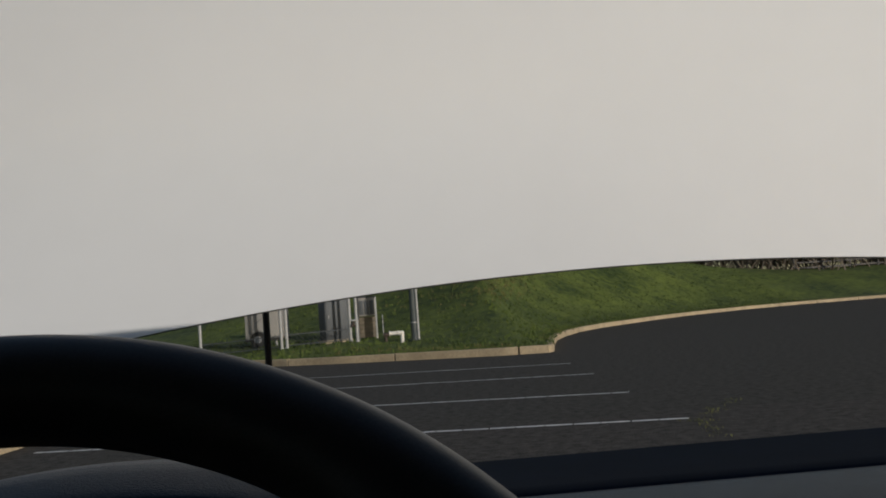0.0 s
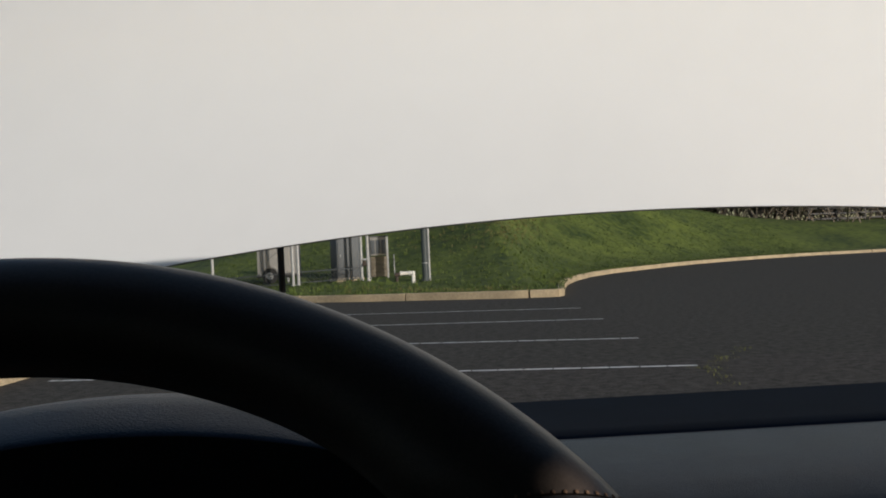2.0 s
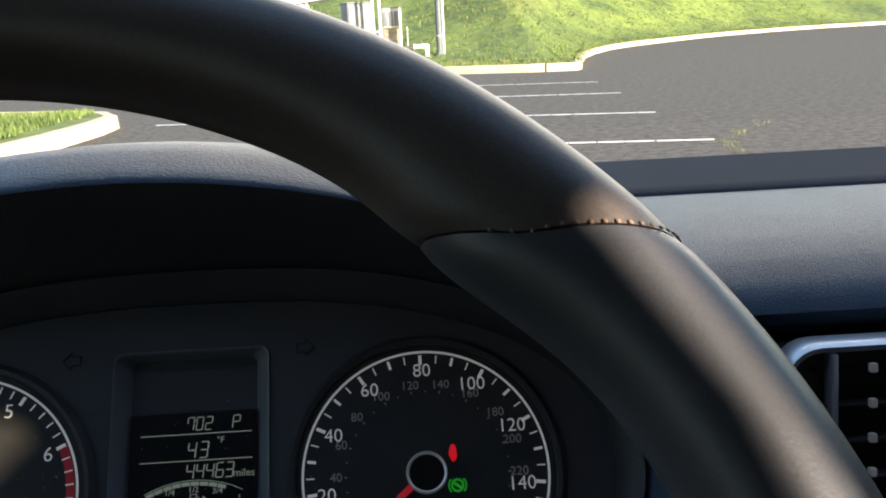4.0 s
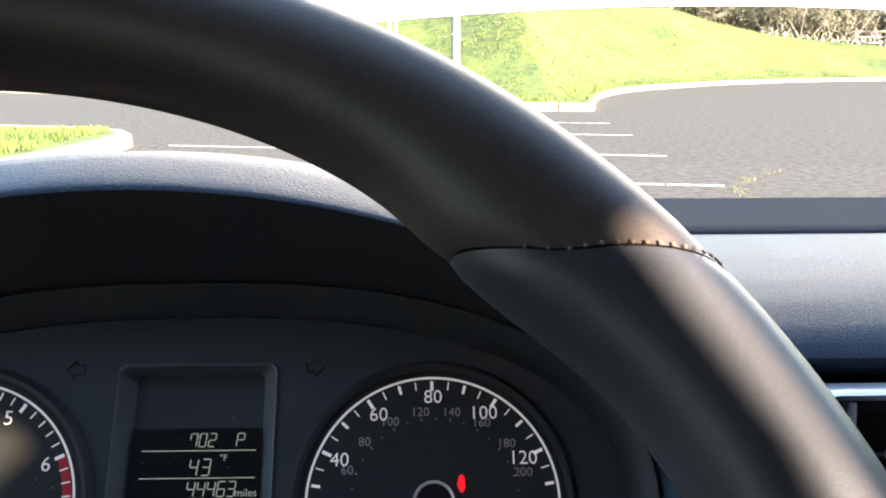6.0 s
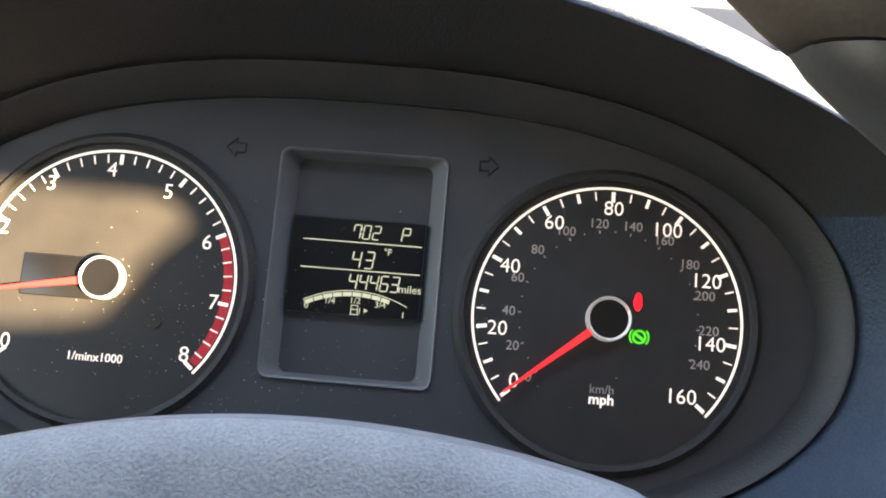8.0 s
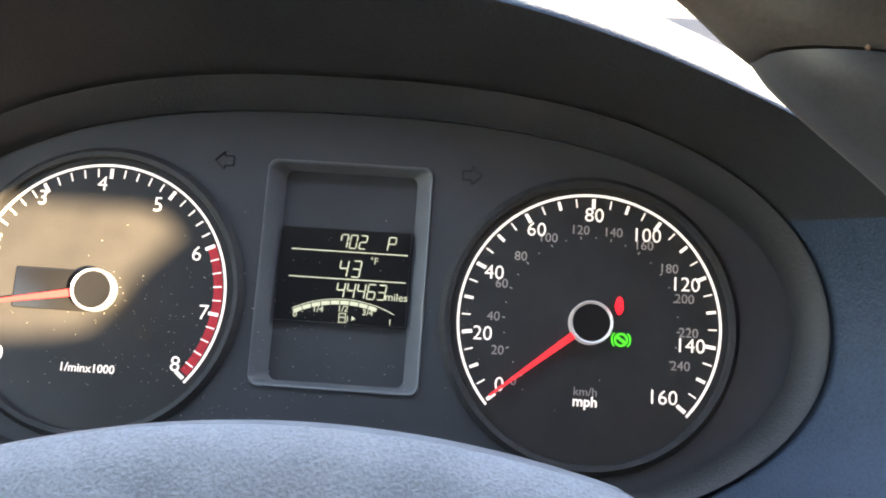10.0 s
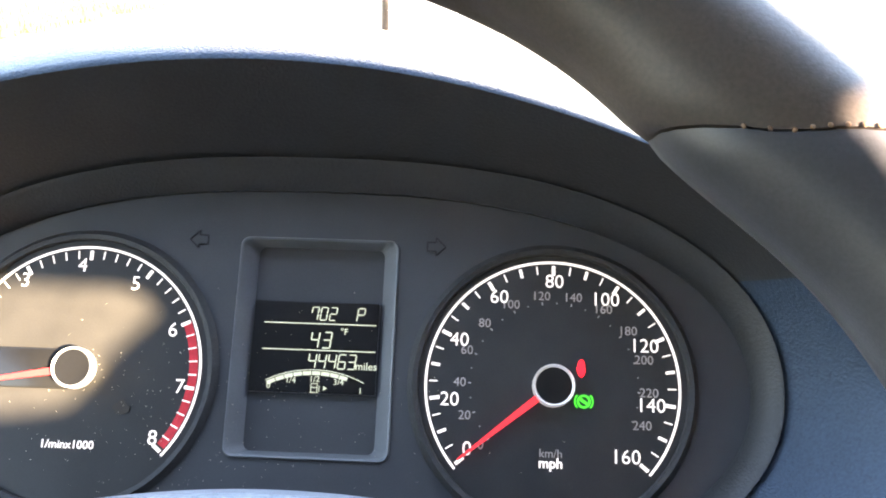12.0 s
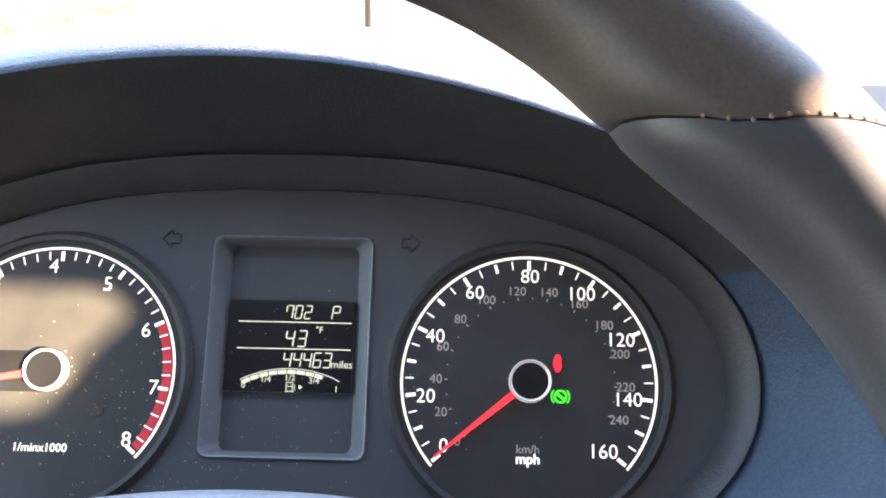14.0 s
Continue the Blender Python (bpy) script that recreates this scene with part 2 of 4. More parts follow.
def ground():
    bm = bmesh.new()
    grid(bm, [[(x, y, 0) for x in (-900, -60, -20, 0, 20, 60, 900)] for y in (-900, -60, -20, 0, 20, 60, 900)])
    ob = finish("ground", bm, ASPHALT, smooth=False)
    tagged(ob, "dark grey worn asphalt of a parking lot", "ground", kind="structure")


def lawn():
    xs = [-60, -45, -36, -30] + [-30 + 0.9 * i for i in range(1, 30)] + [-3 + 0.4 * i for i in range(1, 76)] + [28, 29, 31, 33, 35, 38, 42, 50, 65, 80, 140, 400]
    offs = [0.14, 0.3, 0.6] + [1 + 0.55 * i for i in range(40)] + [24, 27, 31, 36, 45, 60, 90, 160, 400, 800]
    bm = bmesh.new()
    grid(bm, [[(x, kerb_y(x) + o, hill(x, kerb_y(x) + o)) for x in xs] for o in offs])
    ob = finish("lawn", bm, GRASS)
    tagged(ob, "mown green grass bank rising behind the kerb", "lawn", kind="structure")
    return ob


def kerb(name, line, label, piece=3.0, start=0.0):
    """A run of kerb stones along a line, with open joints."""
    top = empty(name, Matrix(), label, "kerb", kind="structure")
    pts = [Vector(p).to_3d() for p in line]
    # even walk along the line
    walkway, acc = [], 0.0
    for a, b in zip(pts, pts[1:]):
        n = max(1, int((b - a).length / 0.3))
        walkway += [a.lerp(b, i / n) for i in range(n)]
    walkway.append(pts[-1])
    run, stones = [walkway[0]], []
    for p in walkway[1:]:
        acc += (p - run[-1]).length
        run.append(p)
        if acc >= piece:
            stones.append(run)
            run, acc = [p], 0.0
    if len(run) > 1:
        stones.append(run)
    for k, run in enumerate(stones[:60]):
        bm = bmesh.new()
        rows = []
        for i, p in enumerate(run):
            q = run[min(i + 1, len(run) - 1)] - run[max(i - 1, 0)]
            side = Vector((-q.y, q.x, 0)).normalized()
            shift = q.normalized() * (0.022 if i == 0 else -0.022 if i == len(run) - 1 else 0)
            p = p + shift
            h = 0.17 + 0.006 * noise.noise((p.x * 0.5, p.y * 0.5, k))
            rows.append([p + Vector((0, 0, -0.05)), p + side * 0.015 + Vector((0, 0, h - 0.02)), p + side * 0.035 + Vector((0, 0, h)),
                         p + side * 0.17 + Vector((0, 0, h)), p + side * 0.18 + Vector((0, 0, -0.05))])
        vs = grid(bm, rows, closed=True)
        bm.faces.new(vs[0])
        bm.faces.new(vs[-1][::-1])
        part("kerb_stone", bm, CONCRETE, top)


def stall_line(a, b, w=0.07):
    """A worn painted line, broken by thin cracks, from a to b."""
    a, b = Vector(a).to_3d(), Vector(b).to_3d()
    u = (b - a).normalized()
    n = Vector((-u.y, u.x, 0)) * w / 2
    top = empty("parking_line", Matrix.Translation(a), "worn white painted parking stall line on asphalt", "parking line", "stall lines")
    d, length = 0.0, (b - a).length
    while d < length:
        e = min(length, d + random.uniform(0.20, 0.27))
        bm = bmesh.new()
        k = max(2, int((e - d) / 0.08))
        lo, hi = [], []
        for i in range(k + 1):
            s = u * (d + (e - d - random.uniform(0.008, 0.018)) * i / k)
            j = n * random.uniform(0.86, 1.06)
            lo.append(s - j + Vector((0, 0, 0.004)))
            hi.append(s + j + Vector((0, 0, 0.004)))
        grid(bm, [lo, hi])
        part("paint_dash", bm, LINEPAINT, top, smooth=False)
        d = e


ground()
lawn()
kerb("kerb_far", KERB_A, "tan concrete kerb stones edging the grass")
kerb("kerb_curve", [(3.68, 19.85), (3.85, 20.15)] + KERB_B, "tan concrete kerb stones in a long curve beside grass")
stall_line((2.60, 7.44), (-3.42, 8.82))
stall_line((2.78, 10.0), (-3.3, 11.7))
stall_line((3.08, 13.02), (-2.9, 14.7))
stall_line((3.29, 15.70), (-2.9, 17.75))


def island():
    """Grass island with its kerb beside the stalls."""
    rim = [(-4.05, 2.0), (-3.95, 5.0), (-3.82, 8.2), (-3.72, 9.4), (-3.66, 10.8), (-3.72, 11.6), (-4.05, 12.3), (-4.7, 12.8), (-7, 13.8), (-11, 15.8)]
    kerb("kerb_island", rim, "sunlit tan concrete kerb round a grass island", 2.5)
    bm = bmesh.new()
    inner = [(x - 0.15, y) for x, y in rim]
    rows = [[(x - (i * 1.2 if k < 7 else i * 0.5), y - (0 if k < 7 else i * 0.4), 0.16 + 0.05 * i ** 0.5 + 0.02 * noise.noise((x - i, y, 2)) * min(i, 1)) for k, (x, y) in enumerate(inner)] for i in range(9)]
    grid(bm, rows)
    tagged(finish("island_lawn", bm, GRASS), "mown grass on the kerbed island", "lawn", kind="structure")


island()


def blades(name, spots, label, material, hmin, hmax, width=0.012):
    """Loose grass tufts as one sheet of many small blades."""
    verts, faces = [], []
    for x, y, z in spots:
        for _ in range(4):
            a, h = random.uniform(0, 6.3), random.uniform(hmin, hmax)
            lean = random.uniform(-0.5, 0.5) * h
            bx, by = x + random.uniform(-0.06, 0.06), y + random.uniform(-0.06, 0.06)
            w = width * random.uniform(0.6, 1.5)
            i = len(verts)
            verts += [(bx - w * math.cos(a), by - w * math.sin(a), z - 0.02), (bx + w * math.cos(a), by + w * math.sin(a), z - 0.02),
                      (bx + lean * math.sin(a), by + lean * math.cos(a), z + h)]
            faces.append((i, i + 1, i + 2))
    me = bpy.data.meshes.new(name)
    me.from_pydata(verts, [], faces)
    me.materials.append(material)
    tagged(new(name, me), label, "grass", kind="stuff")


spots = []
for _ in range(16000):
    x = random.uniform(-7, 26)
    d = 0.2 + 20 * random.random() ** 1.6
    y = kerb_y(x) + d
    spots.append((x, y, hill(x, y)))
blades("grass_tufts", spots, "uneven green grass blades on the bank", BLADE, 0.03, 0.09, 0.016)
spots = []
for _ in range(800):
    x = random.gauss(3.0, 3.0)
    d = random.choice((random.uniform(0.2, 2.2), random.uniform(9, 19)))
    y = kerb_y(x) + d
    if noise.noise((x * 0.7, y * 0.7, 9)) > -0.05:
        spots.append((x, y, hill(x, y)))
blades("dry_weeds", spots, "straw coloured dry weeds in the grass", DRYBLADE, 0.03, 0.10, 0.012)
spots = []
for _ in range(700):
    x, d = random.gauss(5.5, 1.6), random.gauss(12.5, 1.5)
    y = kerb_y(x) + d
    spots.append((x, y, hill(x, y)))
blades("dry_weeds", spots, "patch of dry tan weeds on the bank", DRYBLADE, 0.03, 0.10, 0.012)
spots = [(random.uniform(-8, -4.1), random.uniform(5, 12), 0.2) for _ in range(5000)]
blades("island_grass", spots, "short green grass blades on the island", BLADE, 0.03, 0.08, 0.012)
spots = []
for k in range(70):
    t = random.random()
    x, y = (2.75 + 0.45 * (t - 0.2) * 2 + random.gauss(0, 0.03), 7.3 + 1.25 * t + random.gauss(0, 0.05))
    if random.random() < 0.5:
        x, y = 2.68 - 0.2 * t + random.gauss(0, 0.03), 7.3 - 0.95 * t + random.gauss(0, 0.04)
    spots.append((x, y, 0.01))
blades("crack_weeds", spots, "small yellow green weeds growing in an asphalt crack", DRYGREEN, 0.004, 0.012, 0.004)


# ---- outdoors: fenced utility corner ----
def pole(name, x, y, r, h, material, label, category, cap=True):
    z = hill(x, y) if y > kerb_y(x) else 0.0
    top = empty(name, Matrix.Translation((x, y, z)), label, category, "utility posts")
    part("shaft", rod(bmesh.new(), (0, 0, -0.1), (0, 0, h), r, seg=16), material, top)
    part("collar", rod(bmesh.new(), (0, 0, 0), (0, 0, 0.04), r * 1.5, seg=16), material, top)
    if cap:
        bm = bmesh.new()
        bmesh.ops.create_uvsphere(bm, u_segments=12, v_segments=6, radius=r * 1.1, matrix=Matrix.Translation((0, 0, h)) @ Matrix.Diagonal((1, 1, 0.6, 1)))
        part("cap", bm, material, top)
    return top


# one post: dark shaft as its shaded side, pale rod as its lit side
post = pole("steel_post", 0.945, 26.0, 0.088, 2.9, SHADEPOST, "stout steel post with a dark shaded side and a bright lit side", "post")
part("lit_side", rod(bmesh.new(), (0.118, -0.02, -0.05), (0.118, -0.02, 2.9), 0.034, seg=14), GALV, post, "pale rod for the lit side of the post")
# bands added to hold the pale rod to the shaft
for z in (0.5, 1.5, 2.5):
    part("added_strap", rod(bmesh.new(), (0, 0, z), (0, 0, z + 0.03), 0.094, seg=16), GALV, post)
for x in (-2.84, -2.69, -0.88, -0.69):
    pole("gate_post", x, 26.0, 0.045, 2.3, GALV, "slim galvanised chain-link gate post", "gate post")
pole("gate_post", -5.3, 27.0, 0.045, 2.0, GALV, "slim galvanised chain-link gate post", "gate post")


def latch():
    top = empty("gate_latch", Matrix.Translation((-0.785, 25.95, hill(-0.785, 26))), "rusty steel gate latch with chain between two posts", "gate latch")
    part("bar", boxed((0, 0, 0.62), (0.26, 0.05, 0.05), 0.01), GALV, top)
    for k in range(5):
        bm = bmesh.new()
        bmesh.ops.create_uvsphere(bm, u_segments=8, v_segments=6, radius=0.035, matrix=Matrix.Translation((-0.04 + 0.02 * k, -0.03, 0.56 - 0.05 * abs(k - 2))) @ Matrix.Diagonal((1, 0.5, 1.2, 1)))
        part("chain_link", bm, BROWN, top)


latch()


def chain_fence(a, b, h=0.38):
    """Chain-link panel: rails and crossed wires."""
    a, b = Vector(a), Vector(b)
    top = empty("chain_fence", Matrix.Translation(a), "grey chain-link fence panel with steel rails", "fence", "chain-link panels")
    u = (b - a).normalized()
    length = (b - a).length
    part("rail", rod(bmesh.new(), (0, 0, h), u * length + Vector((0, 0, h)), 0.014), CABINET, top)
    part("rail", rod(bmesh.new(), (0, 0, 0.08), u * length + Vector((0, 0, 0.08)), 0.012), CABINET, top)
    bm = bmesh.new()
    n = int((length + h) / 0.13)
    for i in range(n):
        for s in (1, -1):
            c = i * 0.13 - (h if s > 0 else 0)
            lo, hi = max(0, c if s > 0 else c - h), min(length, c + h if s > 0 else c)
            if hi - lo > 0.05:
                p0 = (lo - c) if s > 0 else (c - lo)
                p1 = (hi - c) if s > 0 else (c - hi)
                rod(bm, u * lo + Vector((0, 0, 0.05 + p0)), u * hi + Vector((0, 0, 0.05 + p1)), 0.006, seg=3)
    tagged(part("wire_mesh", bm, WIRE, top), kind="stuff")


chain_fence((-5.3, 27.0, hill(-5.3, 27)), (-2.84, 26.0, hill(-2.84, 26)))
chain_fence((-2.69, 26.0, hill(-2.69, 26)), (-0.88, 26.0, hill(-0.88, 26)))


def cabinet(x, y, w, d, h, label, turn=0):
    z = hill(x, y) - 0.02
    top = empty("utility_cabinet", pose(x, y, z, 0, 0, turn), label, "utility cabinet", "utility cabinets")
    part("plinth", boxed((0, 0, 0.05), (w + 0.1, d + 0.1, 0.14), 0.01), CONCRETE, top)
    part("body", boxed((0, 0, h / 2 + 0.1), (w, d, h), 0.015), CABINET, top)
    part("lid", boxed((0, -0.01, h + 0.12), (w + 0.05, d + 0.07, 0.05), 0.012), CABINET, top)
    door = part("door", boxed((0, -d / 2 - 0.012, h / 2 + 0.1), (w - 0.06, 0.02, h - 0.12), 0.006), CABINET, top)
    part("handle", boxed((-w / 2 + 0.09, -d / 2 - 0.04, h / 2 + 0.1), (0.025, 0.04, 0.10), 0.006), GALV, door)
    for z in (0.35, h - 0.2):
        part("hinge", rod(bmesh.new(), (w / 2 - 0.03, -d / 2 - 0.02, z), (w / 2 - 0.03, -d / 2 - 0.02, z + 0.12), 0.012), CABINET, door)


cabinet(-1.36, 26.9, 0.76, 0.6, 1.36, "tall blue-grey steel utility cabinet with one door", turn=22)


def meter_board(x, y):
    """Weathered board on two posts that carries a pale meter box."""
    top = empty("meter_board", Matrix.Translation((x, y, hill(x, y))), "pale meter box on a weathered wooden board", "meter board")
    for s in (-1, 1):
        part("post", boxed((s * 0.27, 0.05, 0.62), (0.06, 0.08, 1.36), 0.01), GALV, top)
    for k in range(5):
        part("board", boxed((0, 0, 0.12 + 0.125 * k), (0.50, 0.03, 0.12), 0.006), WOOD, top, "weathered brown board")
    case = part("meter_box", boxed((0, -0.04, 0.99), (0.50, 0.14, 0.56), 0.012), BLOCKW, top)
    for k in range(3):
        part("cover", boxed((-0.16 + 0.16 * k, -0.118, 0.97), (0.13, 0.02, 0.42), 0.006), CABINET, case)
    part("roof", boxed((0, -0.02, 1.29), (0.60, 0.24, 0.03), 0.006), CABINET, top)


meter_board(-0.40, 27.6)


def trailer():
    top = empty("utility_trailer", pose(-3.45, 28.0, hill(-3.45, 28.0), 0, 0, -6), "white utility trailer with a round wheel fender", "trailer")
    body = part("body", boxed((0, 0, 0.86), (1.0, 1.6, 1.25), 0.03), BLOCKW, top)
    part("hatch_seam", rod(bmesh.new(), (-0.15, -0.803, 0.72), (0.35, -0.803, 1.1), 0.008, seg=6), CABINET, body)
    part("chassis", boxed((0, 0, 0.21), (1.04, 1.62, 0.08), 0.01), DARKP, top)
    part("fender", band(bmesh.new(), 0.26, 0.30, 0, 180, -0.02, 0.02, (0, 0), 20), BLOCKW, top).matrix_local = pose(-0.12, -0.82, 0.22, 90)
    wheel = part("wheel", rod(bmesh.new(), (-0.12, -0.83, 0.22), (-0.12, -0.70, 0.22), 0.23, seg=24), RUBBER, top)
    part("rim", rod(bmesh.new(), (-0.12, -0.84, 0.22), (-0.12, -0.82, 0.22), 0.11, seg=20), GALV, wheel)
    part("stand", rod(bmesh.new(), (0.4, -0.7, -0.05), (0.4, -0.7, 0.25), 0.04), GALV, top)


trailer()


def backflow_pipe():
    z = hill(0.42, 26.0)
    top = empty("backflow_pipe", Matrix.Translation((0.42, 26.0, z)), "white painted backflow pipe loop standing in grass", "pipe")
    r = 0.056
    part("riser", rod(bmesh.new(), (0.17, 0, -0.05), (0.17, 0, 0.30), r, seg=16), PIPEW, top)
    part("crossbar", rod(bmesh.new(), (-0.20, 0, 0.30), (0.17, 0, 0.30), r, seg=16), PIPEW, top)
    bm = bmesh.new()
    bmesh.ops.create_uvsphere(bm, u_segments=16, v_segments=10, radius=r * 1.12, matrix=Matrix.Translation((0.17, 0, 0.30)))
    part("elbow", bm, PIPEW, top)
    for x in (-0.20, 0.05):
        part("flange", rod(bmesh.new(), (x, 0, 0.30), (x + 0.03, 0, 0.30), r * 1.35, seg=16), PIPEW, top)
    part("valve_body", rod(bmesh.new(), (-0.36, 0, 0.27), (-0.20, 0, 0.27), r * 1.1, seg=12), BROWN, top, "rusty valve body")
    part("riser", rod(bmesh.new(), (-0.30, 0, -0.05), (-0.30, 0, 0.26), r * 0.8, seg=12), BROWN, top)
    valve = part("valve_stem", rod(bmesh.new(), (-0.36, 0, 0.25), (-0.36, 0, 0.86), 0.014), GALV, top)
    part("handwheel", band(bmesh.new(), 0.03, 0.042, 0, 360, 0.70, 0.72, (-0.36, 0), 16), BROWN, valve)


backflow_pipe()


# ---- outdoors: far hedge and rail fence ----
def shrub(x, y, z, h, w, seedling, leafy):
    rnd = random.Random(seedling)
    top = empty("shrub", Matrix.Translation((x, y, z)), "bare brown roadside shrub with a few spring buds", "shrub", "roadside shrubs")
    bm = bmesh.new()
    vs, fs = [], []

    def stick(p, q, r0, r1):
        i = len(vs)
        d = (q - p).normalized()
        s = d.cross(Vector((0.3, 1, 0.2))).normalized()
        s2 = d.cross(s)
        for c, r in ((p, r0), (q, r1)):
            for a in (0, 2.1, 4.2):
                vs.append(c + s * r * math.cos(a) + s2 * r * math.sin(a))
        for k in range(3):
            l = (k + 1) % 3
            fs.append((i + k, i + l, i + 3 + l, i + 3 + k))

    tips = []

    def grow(p, d, length, r, depth):
        q = p + d * length
        stick(p, q, r, r * 0.65)
        tips.append(q)
        if depth == 0:
            return
        for _ in range(3):
            e = (d + Vector((rnd.gauss(0, 0.5), rnd.gauss(0, 0.5), rnd.gauss(0.1, 0.35)))).normalized()
            grow(p + d * length * rnd.uniform(0.5, 1), e, length * rnd.uniform(0.5, 0.8), r * 0.68, depth - 1)

    for _ in range(12):
        d = Vector((rnd.gauss(0, 0.45), rnd.gauss(0, 0.4), 1)).normalized()
        grow(Vector((rnd.uniform(-w, w), rnd.uniform(-w, w), -0.1)), d, h * rnd.uniform(0.3, 0.5), 0.06, 3)
    me = bpy.data.meshes.new("branches")
    me.from_pydata(vs, [], fs)
    me.materials.append(TWIG)
    bm.free()
    o = tagged(new("branches", me), kind="stuff")
    o.parent = top
    vs, fs = [], []
    for q in tips:
        for _ in range(leafy):
            c = q + Vector((rnd.gauss(0, 0.2), rnd.gauss(0, 0.2), rnd.gauss(0, 0.2)))
            i = len(vs)
            for _ in range(3):
                vs.append(c + Vector((rnd.uniform(-1, 1), rnd.uniform(-1, 1), rnd.uniform(-1, 1))) * 0.09)
            fs.append((i, i + 1, i + 2))
    me = bpy.data.meshes.new("leaves")
    me.from_pydata(vs, [], fs)
    me.materials.append(TWIGGREEN)
    o = tagged(new("leaves", me), kind="stuff")
    o.parent = top
    return top


kinds = [shrub(11.5, 70, hill(11.5, 70), 4.2, 1.2, 1, 3), shrub(13.5, 71, hill(13.5, 71), 3.4, 1.4, 2, 4), shrub(16.0, 70, hill(16, 70), 4.8, 1.3, 3, 2)]
rnd = random.Random(7)
for k in range(60):
    x = 10 + 0.7 * k + rnd.uniform(-0.6, 0.6)
    y = 70 + rnd.uniform(-3, 6)
    copy_thing(kinds[k % 3], pose(x, y, hill(x, y) - 0.1, 0, 0, rnd.uniform(0, 360)))


def rail_fence():
    top = empty("rail_fence", Matrix.Translation((31.5, 67, hill(33, 67) - 0.3)), "weathered grey post-and-rail fence before the shrubs", "fence")
    for k in range(9):
        part("post", boxed((k * 2.2, 0, 0.7), (0.14, 0.14, 1.6), 0.02), FENCEW, top)
    for k in range(8):
        for z in (0.45, 0.85, 1.25):
            part("rail", boxed((k * 2.2 + 1.1, -0.08, z + 0.02 * math.sin(k * 3 + z)), (2.24, 0.06, 0.12), 0.01), FENCEW, top)


rail_fence()

# ---- the car: body that closes the place ----
CX = 0.27          # centre line of the car


def grid_pane(pts):
    bm = bmesh.new()
    bm.faces.new([bm.verts.new(p) for p in pts])
    return bm


def car_shell():
    top = empty("car", Matrix.Translation((CX, 0, 0)), "white car with a dark cabin and raised bonnet", "car")
    w = 0.76
    part("floor_pan", boxed((-0.08, -0.8, 0.30), (1.76, 2.9, 0.06)), LINER, top)
    part("roof", boxed((-0.17, -1.18, 1.407), (1.84, 2.06, 0.024), 0.008), LINER, top, "grey headliner")
    part("rear_wall", boxed((-0.08, -2.22, 0.86), (1.76, 0.06, 1.08)), LINER, top)
    part("firewall", boxed((-0.08, 0.66, 0.58), (1.74, 0.05, 0.52)), LINER, top)
    part("door_panel", boxed((-w - 0.16, -0.8, 0.61), (0.08, 2.85, 0.60), 0.02), LINER, top)
    part("door_frame", boxed((-w - 0.16, -1.56, 1.15), (0.05, 1.28, 0.50), 0.01), LINER, top)
    part("door_frame", boxed((-w - 0.16, -0.53, 1.355), (0.05, 0.78, 0.08), 0.01), LINER, top)
    part("door_panel", boxed((w, -0.8, 0.61), (0.08, 2.85, 0.60), 0.02), LINER, top)
    # unseen solid side wall, added to keep the sun off the dashboard
    turned = Matrix(((0, 0, 1, w - 0.03), (1, 0, 0, 0), (0, 1, 0, 0), (0, 0, 0, 1)))
    for shape in (((-0.12, 0.90), (-0.94, 0.90), (-0.94, 1.395), (-0.12, 1.395)),
                  ((-0.94, 0.90), (-1.105, 0.90), (-1.105, 1.31), (-0.94, 1.29)),
                  ((-1.105, 0.90), (-1.26, 0.90), (-1.26, 1.395), (-1.105, 1.395)),
                  ((-1.62, 0.90), (-2.20, 0.90), (-2.20, 1.395), (-1.62, 1.395))):
        part("side_blind", prism(bmesh.new(), shape, -0.025, 0.025, turned), LINER, top, smooth=False)
    # unseen mask: holes shaped to throw the sun patches on tachometer and wheel rim
    bm = bmesh.new()
    light = ((-1.478, 1.394), (-1.375, 1.3605), (-1.364, 1.3535), (-1.3625, 1.3465), (-1.3895, 1.3392), (-1.4187, 1.3270), (-1.440, 1.3310), (-1.60, 1.370), (-1.60, 1.394))
    slot = ((-1.320, 1.262), (-1.307, 1.288), (-1.297, 1.346), (-1.303, 1.388), (-1.272, 1.388), (-1.264, 1.346), (-1.274, 1.288), (-1.290, 1.258))
    edges = []
    for ring in (((-1.26, 0.90), (-1.62, 0.90), (-1.62, 1.396), (-1.26, 1.396)), light, slot):
        vs = [bm.verts.new((w - 0.03, y, z)) for y, z in ring]
        edges += [bm.edges.new((p, q)) for p, q in zip(vs, vs[1:] + vs[:1])]
    bmesh.ops.triangle_fill(bm, edges=edges, use_beauty=True, use_dissolve=False)
    thicken(bm, 0.004)
    part("sun_mask", bm, LINER, top, smooth=False)
    # unseen pane added over the hole; its tint sets the patch's strength and warmth
    bm = grid_pane(((w - 0.027, -1.34, 1.20), (w - 0.027, -1.63, 1.20), (w - 0.027, -1.63, 1.395), (w - 0.027, -1.34, 1.395)))
    part("mask_pane", bm, TINT, top, "unseen tinted pane that dims and warms the sun patch", smooth=False)
    # unseen pane added to cut the daylight that enters from the left
    bm = grid_pane(((-w - 0.16, 0.0, 0.90), (-w - 0.16, -0.93, 0.90), (-w - 0.16, -0.93, 1.33), (-w - 0.16, -0.14, 1.33)))
    part("dimming_pane", bm, DIMGLASS, top, "unseen pane in the door opening that dims the cabin", smooth=False)
